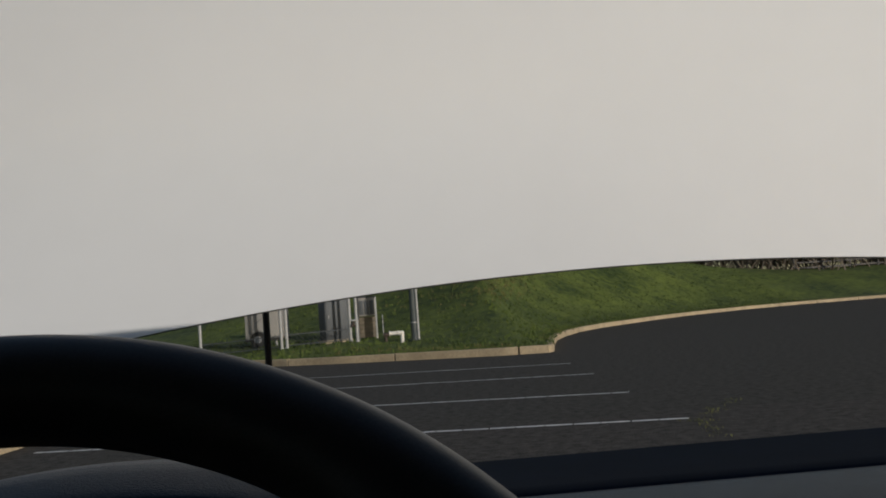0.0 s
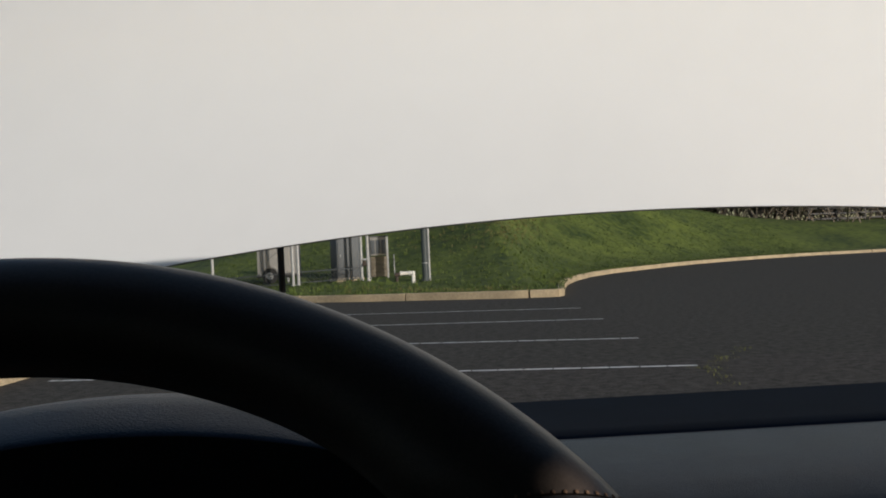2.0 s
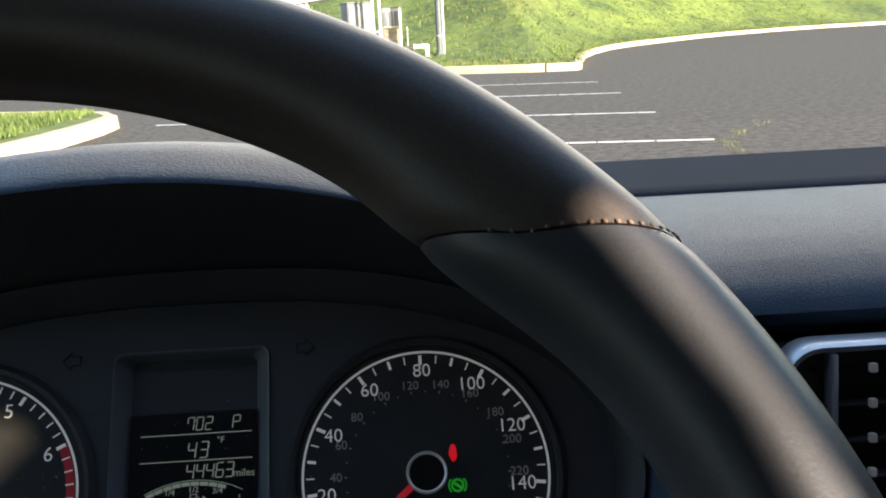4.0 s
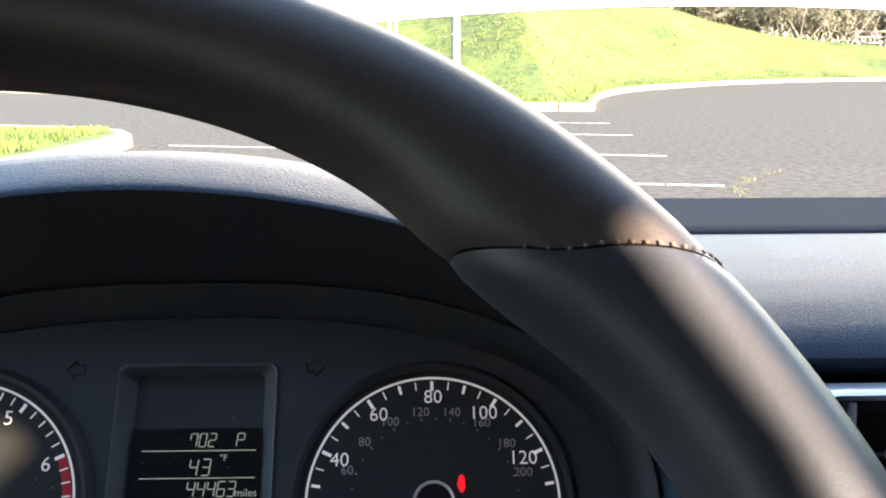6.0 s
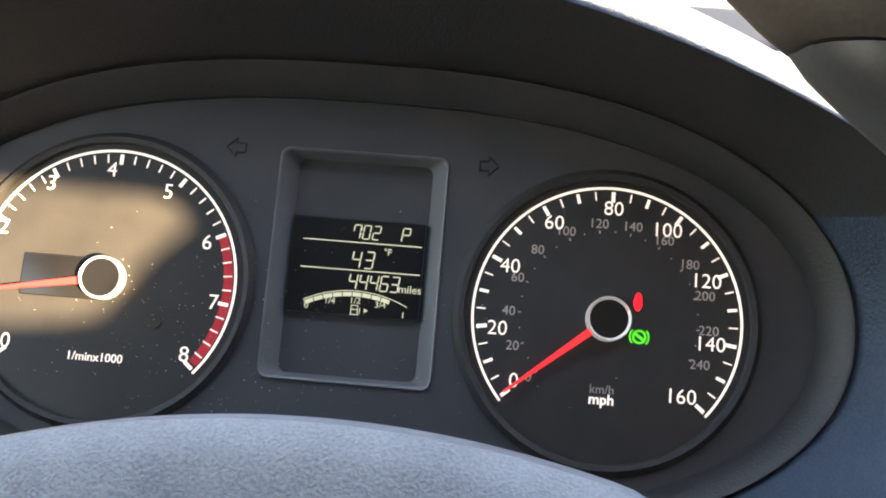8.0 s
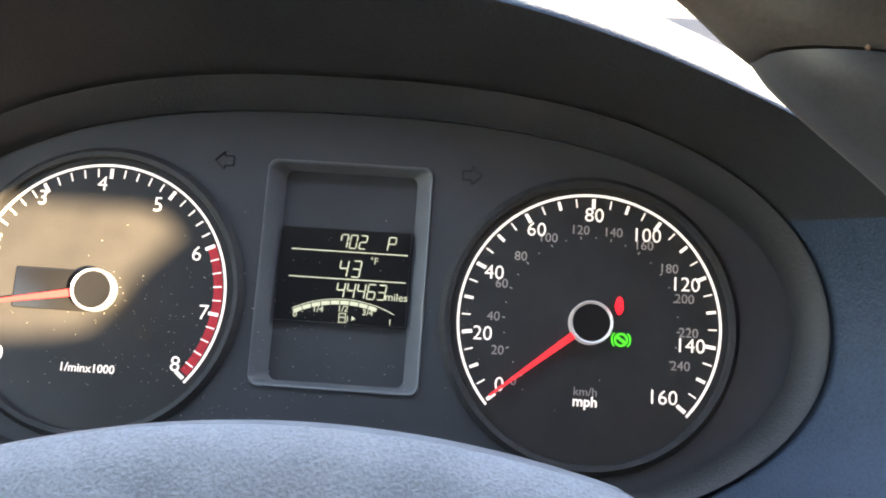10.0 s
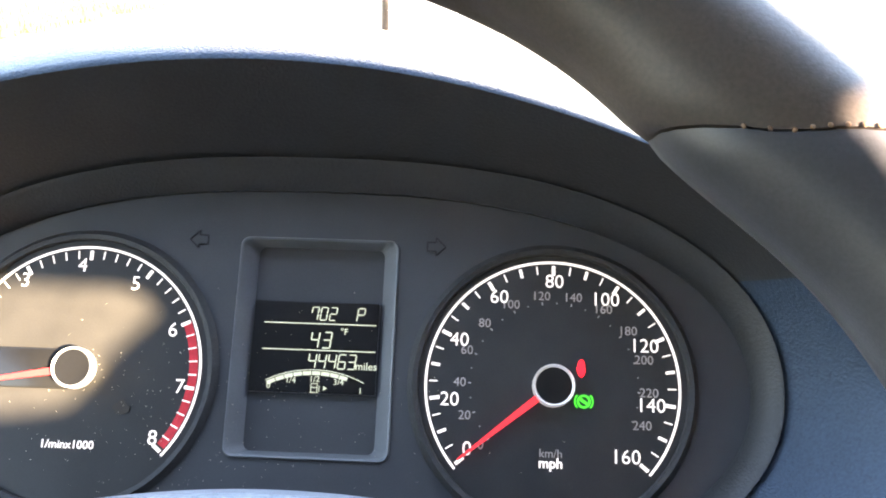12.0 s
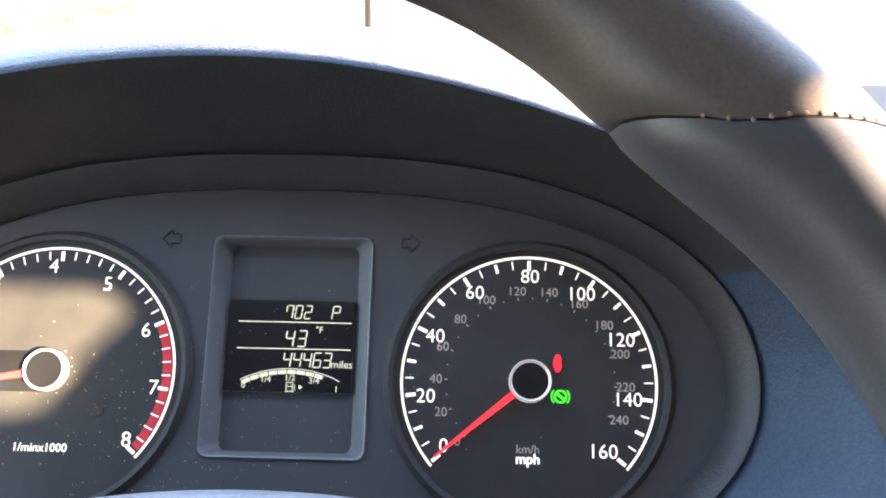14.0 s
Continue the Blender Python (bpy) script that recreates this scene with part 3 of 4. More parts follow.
    # unseen pane over a gap left in the wall to sunlight the hood
    bm = grid_pane(((w - 0.03, -0.93, 1.28), (w - 0.03, -1.11, 1.28), (w - 0.03, -1.11, 1.395), (w - 0.03, -0.93, 1.395)))
    part("slot_pane", bm, GLASS, top, "unseen clear pane over the gap that lets sun onto the hood", smooth=False)
    for s in (-1, 1):
        bm = bmesh.new()
        wide = w if s > 0 else w + 0.52
        rod(bm, (s * wide, 0.66, 0.92), (s * (wide - 0.04), -0.15, 1.39), 0.03)
        part("a_pillar", bm, LINER, top)
        if s < 0:
            continue
        # unseen solid triangle, carries the added side wall forward
        bm = bmesh.new()
        prism(bm, [(0.66, 0.90), (-0.14, 0.90), (-0.14, 1.32)], -0.02, 0.02, Matrix(((0, 0, 1, s * (wide - 0.01)), (1, 0, 0, 0), (0, 1, 0, 0), (0, 0, 0, 1))))
        part("front_blind", bm, LINER, top, smooth=False)
    bm = bmesh.new()
    rows = []
    for k in range(7):
        t = k / 6
        y, z, hw = 0.64 - 0.72 * t, 0.915 + 0.475 * t, 0.74 - 0.03 * t
        rows.append([(hw * (i / 5 - 1), y + 0.10 * (1 - (i / 5 - 1) ** 2) * (1 - t * 0.5), z + 0.012 * (1 - (i / 5 - 1) ** 2)) for i in range(11)])
    rows = [[(x - 0.16 * max(0.0, -x) / 0.74, y, z) for x, y, z in row] for row in rows]
    grid(bm, rows)
    pane = part("windscreen", bm, GLASS, top, "clear curved windscreen glass")
    pane.visible_shadow = False
    return top


CAR = car_shell()


def raised_bonnet():
    """White bonnet propped up in front of the windscreen; its rear edge bows up in the middle."""
    n, hw, up = 48, 0.94, radians(62)
    rows, hem = [], []
    for j in range(25):
        s = 1.15 * j / 24
        row = []
        for i in range(n + 1):
            x = -hw + 2 * hw * i / n
            z0 = 1.1138 - 0.104 * (x - 0.106) ** 2
            bow = 0.045 * (1 - (x / hw) ** 2) * math.sin(math.pi * s / 1.3)
            # low oblique step, shaped to imitate a highlight across the panel
            d = x - 0.56 + 2.67 * s
            sheen_step = 0.005 * step(0.10, -0.10, d)
            row.append(Vector((x, 0.90 + s * math.cos(up) - (bow + sheen_step) * math.sin(up), z0 + s * math.sin(up) + (bow + sheen_step) * math.cos(up))))
        rows.append(row)
    bm = bmesh.new()
    grid(bm, rows)
    bmesh.ops.recalc_face_normals(bm, faces=bm.faces)
    bmesh.ops.solidify(bm, geom=list(bm.faces), thickness=0.0015)
    panel = part("bonnet", bm, PAINT, CAR, "raised white bonnet with a dark rear edge")
    bm = bmesh.new()
    for a, b in zip(rows[0], rows[0][1:]):
        rod(bm, a + Vector((0, 0.001, -0.0004)), b + Vector((0, 0.001, -0.0004)), 0.0009, seg=6)
    part("edge_seal", bm, RUBBER, panel, "thin black edge seal")
    part("prop_rod", rod(bmesh.new(), (-0.468, 1.30, 0.62), (-0.471, 1.30, 1.80), 0.0062, seg=12), BROWN, CAR, "thin dark steel bonnet prop rod")
    part("inner_wing", boxed((-0.463, 1.30, 0.60), (0.14, 0.5, 0.06), 0.01), RUBBER, CAR)
    for x in (-0.93, 0.93):
        z = 1.1138 - 0.104 * (x - 0.106) ** 2
        bm = bmesh.new()
        rod(bm, (x, 0.91, z + 0.02), (x, 0.66, 0.86), 0.012)
        part("hinge", bm, RUBBER, CAR)


raised_bonnet()

# ---- instrument cluster ----
TILT = radians(32.32)
CL = Matrix(((1, 0, 0, 0), (0, math.sin(TILT), -math.cos(TILT), 0), (0, math.cos(TILT), math.sin(TILT), 0.88), (0, 0, 0, 1)))
MID = -0.0935      # middle of the cluster
RING = 0.0488


def oval(a, bt, bb, p, q, n=96, c=MID):
    out = []
    for i in range(n):
        t = 2 * math.pi * i / n
        cs, sn = math.cos(t), math.sin(t)
        b = bt if sn >= 0 else bb
        out.append((c + a * math.copysign(abs(cs) ** (2 / p), cs), b * math.copysign(abs(sn) ** (2 / q), sn)))
    return out


def cluster():
    top = empty("instrument_cluster", CL, "black car instrument cluster with two white-ringed dials", "instrument cluster")
    # plate with the recess for the display
    bm = bmesh.new()
    ring = [Vector((u, v, -0.002)) for u, v in oval(0.168, 0.0745, 0.072, 2.5, 2.1)]
    prism(bm, [(p.x, p.y) for p in ring], -0.014, -0.0068)
    part("backplate", bm, PLATE, top)
    bm = bmesh.new()
    mx, my, hx, hy = -0.0935, 0.0121, 0.0318, 0.0432

    def box_ring(hx, hy, z, rc):
        pts = []
        for sx, sy, a0 in ((1, 1, 0), (-1, 1, 90), (-1, -1, 180), (1, -1, 270)):
            for q in range(5):
                a = radians(a0 + 22.5 * q)
                pts.append((mx + sx * (hx - rc) + rc * math.cos(a), my + sy * (hy - rc) + rc * math.sin(a), z))
        out = []
        for p, r in zip(pts, pts[1:] + pts[:1]):
            many = max(2, int((Vector(r) - Vector(p)).length / 0.0016))
            for q in range(many):
                out.append(Vector(p).lerp(Vector(r), q / many))
        return out

    edge = box_ring(hx, hy, 0, 0.0035)

    def reach(p):
        """Where the way from the middle through p leaves the oval."""
        d = Vector((p.x - mx, p.y - my)).normalized()
        lo, hi = 0.0, 0.4
        for _ in range(40):
            k = (lo + hi) / 2
            u, v = mx + d.x * k - MID, my + d.y * k
            inside = (abs(u) / 0.168) ** 2.5 + (abs(v) / (0.0745 if v > 0 else 0.072)) ** 2.1 < 1
            lo, hi = (k, hi) if inside else (lo, k)
        return Vector((mx + d.x * lo, my + d.y * lo, 0))

    outer = [bm.verts.new(reach(p)) for p in edge]
    inner = [bm.verts.new(p) for p in edge]
    n = len(outer)
    for i in range(n):
        j = (i + 1) % n
        bm.faces.new((outer[i], outer[j], inner[j], inner[i]))
    part("faceplate", bm, PLATE, top, "matt charcoal faceplate", smooth=False)
    bm = bmesh.new()
    rings = [[bm.verts.new((mx + (p.x - mx) * fx, my + (p.y - my) * fy, z)) for p in edge] for fx, fy, z in ((1.0, 1.0, 0.0), (0.985, 0.99, 0.0012), (0.965, 0.975, 0.0008), (0.80, 0.935, -0.0062))]
    for a, b in zip(rings, rings[1:]):
        for i in range(len(edge)):
            j = (i + 1) % len(edge)
            bm.faces.new((a[i], a[j], b[j], b[i]))
    part("display_frame", bm, BEVEL, top, "bevelled display frame, paled for the light on its slopes", smooth=False)
    bm = bmesh.new()
    bm.faces.new([bm.verts.new((mx + (p.x - mx) * 0.80, my + (p.y - my) * 0.935, -0.0061)) for p in edge])
    part("display_well", bm, PLATE, top, "matt charcoal panel round the screen", smooth=False)
    # wall of the recess and its thin rim
    bm = bmesh.new()
    a = oval(0.168, 0.0745, 0.072, 2.5, 2.1)
    b = oval(0.1745, 0.083, 0.078, 2.5, 2.1)
    c = oval(0.1765, 0.0850, 0.080, 2.5, 2.1)
    grid(bm, [[(u, v, -0.003) for u, v in a], [(u, v, 0.002) for u, v in a], [(u, v, 0.0115) for u, v in b], [(u, v, 0.0125) for u, v in c], [(u, v, 0.0085) for u, v in c]], closed=True)
    part("rim_wall", bm, DARKP, top)
    return top


def digit(bm, ch, x, y, w, h, slant=0.12):
    segs = {"0": "abcdef", "1": "bc", "2": "abged", "3": "abgcd", "4": "fgbc", "5": "afgcd", "6": "afgedc", "7": "fabc", "8": "abcdefg", "9": "abcdfg", "P": "abefg", ":": ""}[ch]
    t = w * 0.17

    def bar(x0, y0, x1, y1):
        d = Vector((x1 - x0, y1 - y0)).normalized()
        nrm = Vector((-d.y, d.x)) * t / 2
        p, q = Vector((x0, y0)) + d * t * 0.6, Vector((x1, y1)) - d * t * 0.6
        pts = [p - nrm, p - d * t / 2, p + nrm, q + nrm, q + d * t / 2, q - nrm]
        prism(bm, [(x + v.x + slant * v.y, y + v.y) for v in pts][::-1], -0.0036, -0.0034)

    place = {"a": (0, h, w, h), "b": (w, h, w, h / 2), "c": (w, h / 2, w, 0), "d": (0, 0, w, 0), "e": (0, h / 2, 0, 0), "f": (0, h, 0, h / 2), "g": (0, h / 2, w, h / 2)}
    for s in segs:
        bar(*place[s])
    if ch == ":":
        for k in (0.3, 0.7):
            prism(bm, [(x + a + slant * h * k, y + h * k + b) for a, b in ((0, 0), (t, 0), (t, t), (0, t))], -0.0036, -0.0034)


def display(top):
    bm = boxed((-0.0936, 0.0122, -0.0050), (0.0496, 0.0358, 0.0026))
    screen = part("display_screen", bm, LCD, top, "black segment display with pale green digits")

    def say(s, x, y, w, h, gap):
        for ch in s:
            bm = bmesh.new()
            digit(bm, ch, x, y, w, h)
            part("digit", bm, LCDON, screen, smooth=False)
            x += gap * (0.45 if ch == ":" else 1)

    say("7", -0.0958, 0.0230, 0.0025, 0.0051, 0.0040)
    say(":", -0.0930, 0.0230, 0.0020, 0.0051, 0.0040)
    say("02", -0.0922, 0.0230, 0.0025, 0.0051, 0.0037)
    say("P", -0.0776, 0.0230, 0.0027, 0.0051, 0.0039)
    say("43", -0.0954, 0.0120, 0.0030, 0.0062, 0.0048)
    say("44463", -0.0958, 0.0040, 0.0028, 0.0056, 0.0039)
    wording("°F", 0.0036, Matrix.Translation((-0.0822, 0.0185, -0.0035)), LCDON, screen, "unit_text")
    wording("miles", 0.0042, Matrix.Translation((-0.0728, 0.0052, -0.0035)), LCDON, screen, "unit_text")
    for y in (0.0215, 0.0110):
        part("divider_line", boxed((-0.0919, y, -0.0035), (0.0445, 0.0004, 0.0002)), LCDON, screen)
    # fuel arc: thin line above and nine blocks below it
    r, mid = 0.0428, (-0.0926, -0.0393)
    part("gauge_line", band(bmesh.new(), r - 0.0003, r, 117, 63, -0.0036, -0.0034, mid, 24), LCDON, screen)
    for k in range(9):
        a0 = 116.6 - 5.0 * k
        part("gauge_block", band(bmesh.new(), r - 0.0022, r - 0.0007, a0, a0 - 4.5, -0.0036, -0.0034, mid, 4), LCDON, screen)
    for txt, x, y in (("0", -0.1105, -0.0034), ("1/4", -0.1020, -0.0010), ("1/2", -0.0926, -0.0003), ("3/4", -0.0832, -0.0012), ("1", -0.0745, -0.0044)):
        wording(txt, 0.0033, Matrix.Translation((x, y, -0.0035)), LCDON, screen, "scale_text")
    bm = bmesh.new()
    for x, y, w, h in ((-0.0938, -0.0037, 0.0003, 0.0036), (-0.0914, -0.0037, 0.0003, 0.0036), (-0.0926, -0.0020, 0.0026, 0.0003), (-0.0926, -0.0054, 0.0032, 0.0003), (-0.0926, -0.0035, 0.0026, 0.0003), (-0.0906, -0.0039, 0.0003, 0.0022)):
        box(bm, (x, y, -0.0035), (w, h, 0.0002))
    part("pump_symbol", bm, LCDON, screen)
    bm = bmesh.new()
    prism(bm, [(-0.0890, -0.0046), (-0.0875, -0.0037), (-0.0890, -0.0028)], -0.0036, -0.0034)
    part("arrow_symbol", bm, LCDON, screen)


def dial(top, name, cx, first, last, sweep0, sweep1, marks, label):
    """One dial: black face, outer bezel, white ring, ticks and figures."""
    bm = bmesh.new()
    bmesh.ops.create_cone(bm, cap_ends=True, segments=96, radius1=RING + 0.003, radius2=RING + 0.003, depth=0.0008, matrix=Matrix.Translation((cx, 0, 0.0002)))
    face = part(name, bm, DIAL, top, label)
    prof = [(0.0512, 0.0003), (0.0516, 0.0026), (0.0534, 0.0030), (0.0556, 0.0004)]
    bm = bmesh.new()
    grid(bm, [[(cx + r * math.cos(2 * math.pi * i / 96), r * math.sin(2 * math.pi * i / 96), z) for i in range(96)] for r, z in prof], closed=True)
    part("bezel", bm, DARKP, face)
    part("scale_ring", band(bmesh.new(), RING - 0.0009, RING, sweep0 + 1.5, sweep1 - 1.0, 0.0007, 0.0010, (cx, 0), 90), MARK, face)
    for v, length, width in marks:
        a = radians(sweep0 + (sweep1 - sweep0) * (v - first) / (last - first))
        m = Matrix.Translation((cx, 0, 0)) @ Matrix.Rotation(a, 4, "Z")
        part("tick", boxed((RING - 0.0018 - length / 2, 0, 0.00085), (length, width, 0.0003), 0, m), MARK, face)
    return face


def hub(face, cx, at, r=0.0080):
    bm = bmesh.new()
    prof = [(r - 0.0011, 0.001), (r - 0.0010, 0.0058), (r - 0.0004, 0.0062), (r, 0.0056), (r, 0.001)]
    grid(bm, [[(cx + q * math.cos(2 * math.pi * i / 48), q * math.sin(2 * math.pi * i / 48), z) for i in range(48)] for q, z in prof], closed=True)
    part("hub_ring", bm, SATIN, face, "satin hub ring with a faint added glow")
    bm = bmesh.new()
    bmesh.ops.create_cone(bm, cap_ends=True, segments=40, radius1=r - 0.0010, radius2=r - 0.0012, depth=0.005, matrix=Matrix.Translation((cx, 0, 0.003)))
    part("hub_cap", bm, LCD, face)
    a = radians(at)
    m = Matrix.Translation((cx, 0, 0)) @ Matrix.Rotation(a, 4, "Z")
    bm = bmesh.new()
    prism(bm, [(r - 0.001, -0.0014), (RING - 0.003, -0.0004), (RING - 0.003, 0.0004), (r - 0.001, 0.0014)], 0.0028, 0.0036, m)
    part("needle", bm, NEEDLE, face, "glowing red needle")


def dials(top):
    S0, S1 = 220.0, -40.0
    marks = []
    for k in range(33):
        v = k * 5
        marks.append((v, 0.0038, 0.0013) if v % 20 == 0 else (v, 0.0034, 0.0011) if v % 10 == 0 else (v, 0.0032, 0.0005))
    sp = dial(top, "speedometer", -0.0007, 0, 160, S0, S1, marks, "black speedometer dial with white ring and figures")
    spots = {0: (-0.0325, -0.0247), 20: (-0.0397, -0.0064), 40: (-0.0366, 0.0165), 60: (-0.0217, 0.0338), 80: (-0.0003, 0.0406),
             100: (0.0195, 0.0341), 120: (0.0344, 0.0165), 140: (0.0367, -0.0061), 160: (0.0271, -0.0255)}
    for v, (u, w) in spots.items():
        wording(str(v), 0.0075, Matrix.Translation((u, w, 0.0009)), MARK, sp, "numeral", bold=-0.00004)
    for v in range(0, 241, 10):
        a = radians(S0 + (S1 - S0) * v / 1.609344 / 160)
        m = Matrix.Rotation(a, 4, "Z")
        part("small_tick", boxed((0.0322, 0, 0.0008), (0.0011 if v % 20 == 0 else 0.0006, 0.0005, 0.0002), 0, m), MARKDIM, sp)
        if v % 20 == 0:
            rr = 0.0350 + 0.0010 * abs(math.cos(a))
            wording(str(v), 0.0049, Matrix.Translation((rr * math.cos(a), rr * math.sin(a), 0.0009)), MARKDIM, sp, "small_numeral")
    wording("km/h", 0.0044, Matrix.Translation((-0.001, -0.0252, 0.0009)), MARKDIM, sp, "unit_text")
    wording("mph", 0.0052, Matrix.Translation((-0.001, -0.0288, 0.0009)), MARK, sp, "unit_text", bold=0.0001)
    hub(sp, -0.0004, S0 - 1)
    # belt lamp as a plain drop, brake lamp as a ring between two arcs
    bm = bmesh.new()
    prism(bm, [(0.0103 + 0.0021 * math.sin(t) * (0.55 + 0.45 * math.cos(t / 2) ** 2) * (1.1 if math.cos(t) < 0 else 0.8), 0.0072 + 0.0034 * math.cos(t)) for t in [2 * math.pi * i / 24 for i in range(24)]][::-1], 0.0008, 0.0010)
    part("belt_lamp", bm, REDLAMP, sp, "red lit warning lamp")
    lamp = bmesh.new()
    band(lamp, 0.0018, 0.0026, 0, 360, 0.0008, 0.0010, (0.0113, -0.0053), 24)
    box(lamp, (0, 0, 0), (0.0036, 0.0011, 0.0002), pose(0.0113, -0.0053, 0.0009, 0, 0, -35))
    band(lamp, 0.0031, 0.0037, 45, -45, 0.0008, 0.0010, (0.0113, -0.0053), 10)
    band(lamp, 0.0031, 0.0037, 225, 135, 0.0008, 0.0010, (0.0113, -0.0053), 10)
    brake = part("brake_lamp", lamp, GREENLAMP, sp, "green lit brake lamp")
    # tachometer
    cx = -0.1848
    T0, T1 = 220.0, -40.0
    marks = []
    for k in range(41):
        v = k / 5
        if k % 5 == 0:
            marks.append((v, 0.0038, 0.0013))
        else:
            marks.append((v, 0.0032, 0.0005))
    ta = dial(top, "tachometer", cx, 0, 8, T0, T1, marks, "black tachometer dial with red band, partly sunlit")
    for v, (u, w) in enumerate(((-0.2185, -0.0257), (-0.2290, -0.0058), (-0.2255, 0.0162), (-0.2100, 0.0340), (-0.1878, 0.0408), (-0.1656, 0.0341), (-0.1488, 0.0162), (-0.1438, -0.0057), (-0.1522, -0.0254))):
        wording(str(v), 0.0080, Matrix.Translation((u, w, 0.0009)), MARK, ta, "numeral", bold=-0.00004)
    part("red_band", band(bmesh.new(), RING - 0.0048, RING - 0.0015, 25, -38, 0.00065, 0.0008, (cx, 0), 30), REDBAND, ta, "red printed over-speed band")
    wording("1/minx1000", 0.0044, Matrix.Translation((-0.1848, -0.0290, 0.0009)), MARK, ta, "unit_text", bold=0.00003)
    hub(ta, cx, 190)
    # needle shade plate beside the hub
    part("hub_plate", boxed((cx - 0.0155, -0.0004, 0.0012), (0.031, 0.0155, 0.0012), 0.0006), LCD, ta, "glossy black slot beside the hub")
    bm = bmesh.new()
    ex, ey, k = -0.1656, -0.0143, 0.00042
    prism(bm, [(ex + k * a, ey + k * b) for a, b in ((-8, -2), (-8, 2), (-6, 2), (-6, 4), (-3, 4), (-3, 6), (3, 6), (3, 4), (5, 4), (6, 2), (8, 2), (8, -4), (6, -4), (4, -6), (-4, -6), (-6, -2))][::-1], 0.0008, 0.0010)
    prism(bm, [(ex + k * a, ey + k * b) for a, b in ((-2, 6), (-2, 7), (2, 7), (2, 6))][::-1], 0.0008, 0.0010)
    part("engine_lamp", bm, AMBER, ta, "unlit amber engine lamp")
    # turn arrows, dark while off
    for s, x in ((-1, -0.1418), (1, -0.0478)):
        bm = bmesh.new()
        pts = [Vector((x + s * a, 0.0534 + b, 0.0002)) for a, b in ((0.0042, 0), (0.0005, 0.0036), (0.0005, 0.0018), (-0.0030, 0.0018), (-0.0030, -0.0018), (0.0005, -0.0018), (0.0005, -0.0036))]
        for p, q in zip(pts, pts[1:] + pts[:1]):
            rod(bm, p, q, 0.0003, seg=6)
        part("turn_arrow", bm, CREASE, top)


CLUSTER = cluster()
display(CLUSTER)
dials(CLUSTER)


def dust():
    rnd = random.Random(11)
    vs, fs = [], []
    for _ in range(420):
        u, v = rnd.gauss(-0.135, 0.045), rnd.gauss(-0.025, 0.022)
        if not (-0.25 < u < 0.04 and -0.06 < v < 0.05):
            continue
        s = rnd.uniform(0.00008, 0.00026)
        p = CL @ Vector((u, v, 0.0014 if math.hypot(u + 0.1848, v) < RING or math.hypot(u, v) < RING else 0.0004))
        i = len(vs)
        a = rnd.uniform(0, 6)
        for k in range(3):
            vs.append(p + Vector((s * math.cos(a + 2.1 * k) * rnd.uniform(0.6, 2), -0.0001 * k, s * math.sin(a + 2.1 * k))))
        fs.append((i, i + 1, i + 2))
    me = bpy.data.meshes.new("dust_specks")
    me.from_pydata(vs, [], fs)
    me.materials.append(DUST)
    tagged(new("dust_specks", me), "pale dust specks on the cluster window", "dust", kind="stuff")


dust()


# ---- dashboard ----
LIP_MID, LIP_WIDE, LIP_OUT = -0.115, 0.241, 0.05


def lip(u):
    """Front edge of the hood over the cluster, in the cluster's own plane."""
    d = abs(u - LIP_MID)
    return 0.1090 - 1.40 * d * d - 5.0 * max(0.0, d - 0.17) ** 2


def crest(u):
    d = abs(u + 0.125)
    return 1.0095 - 1.2 * d * d - 6.0 * max(0.0, d - 0.19) ** 2


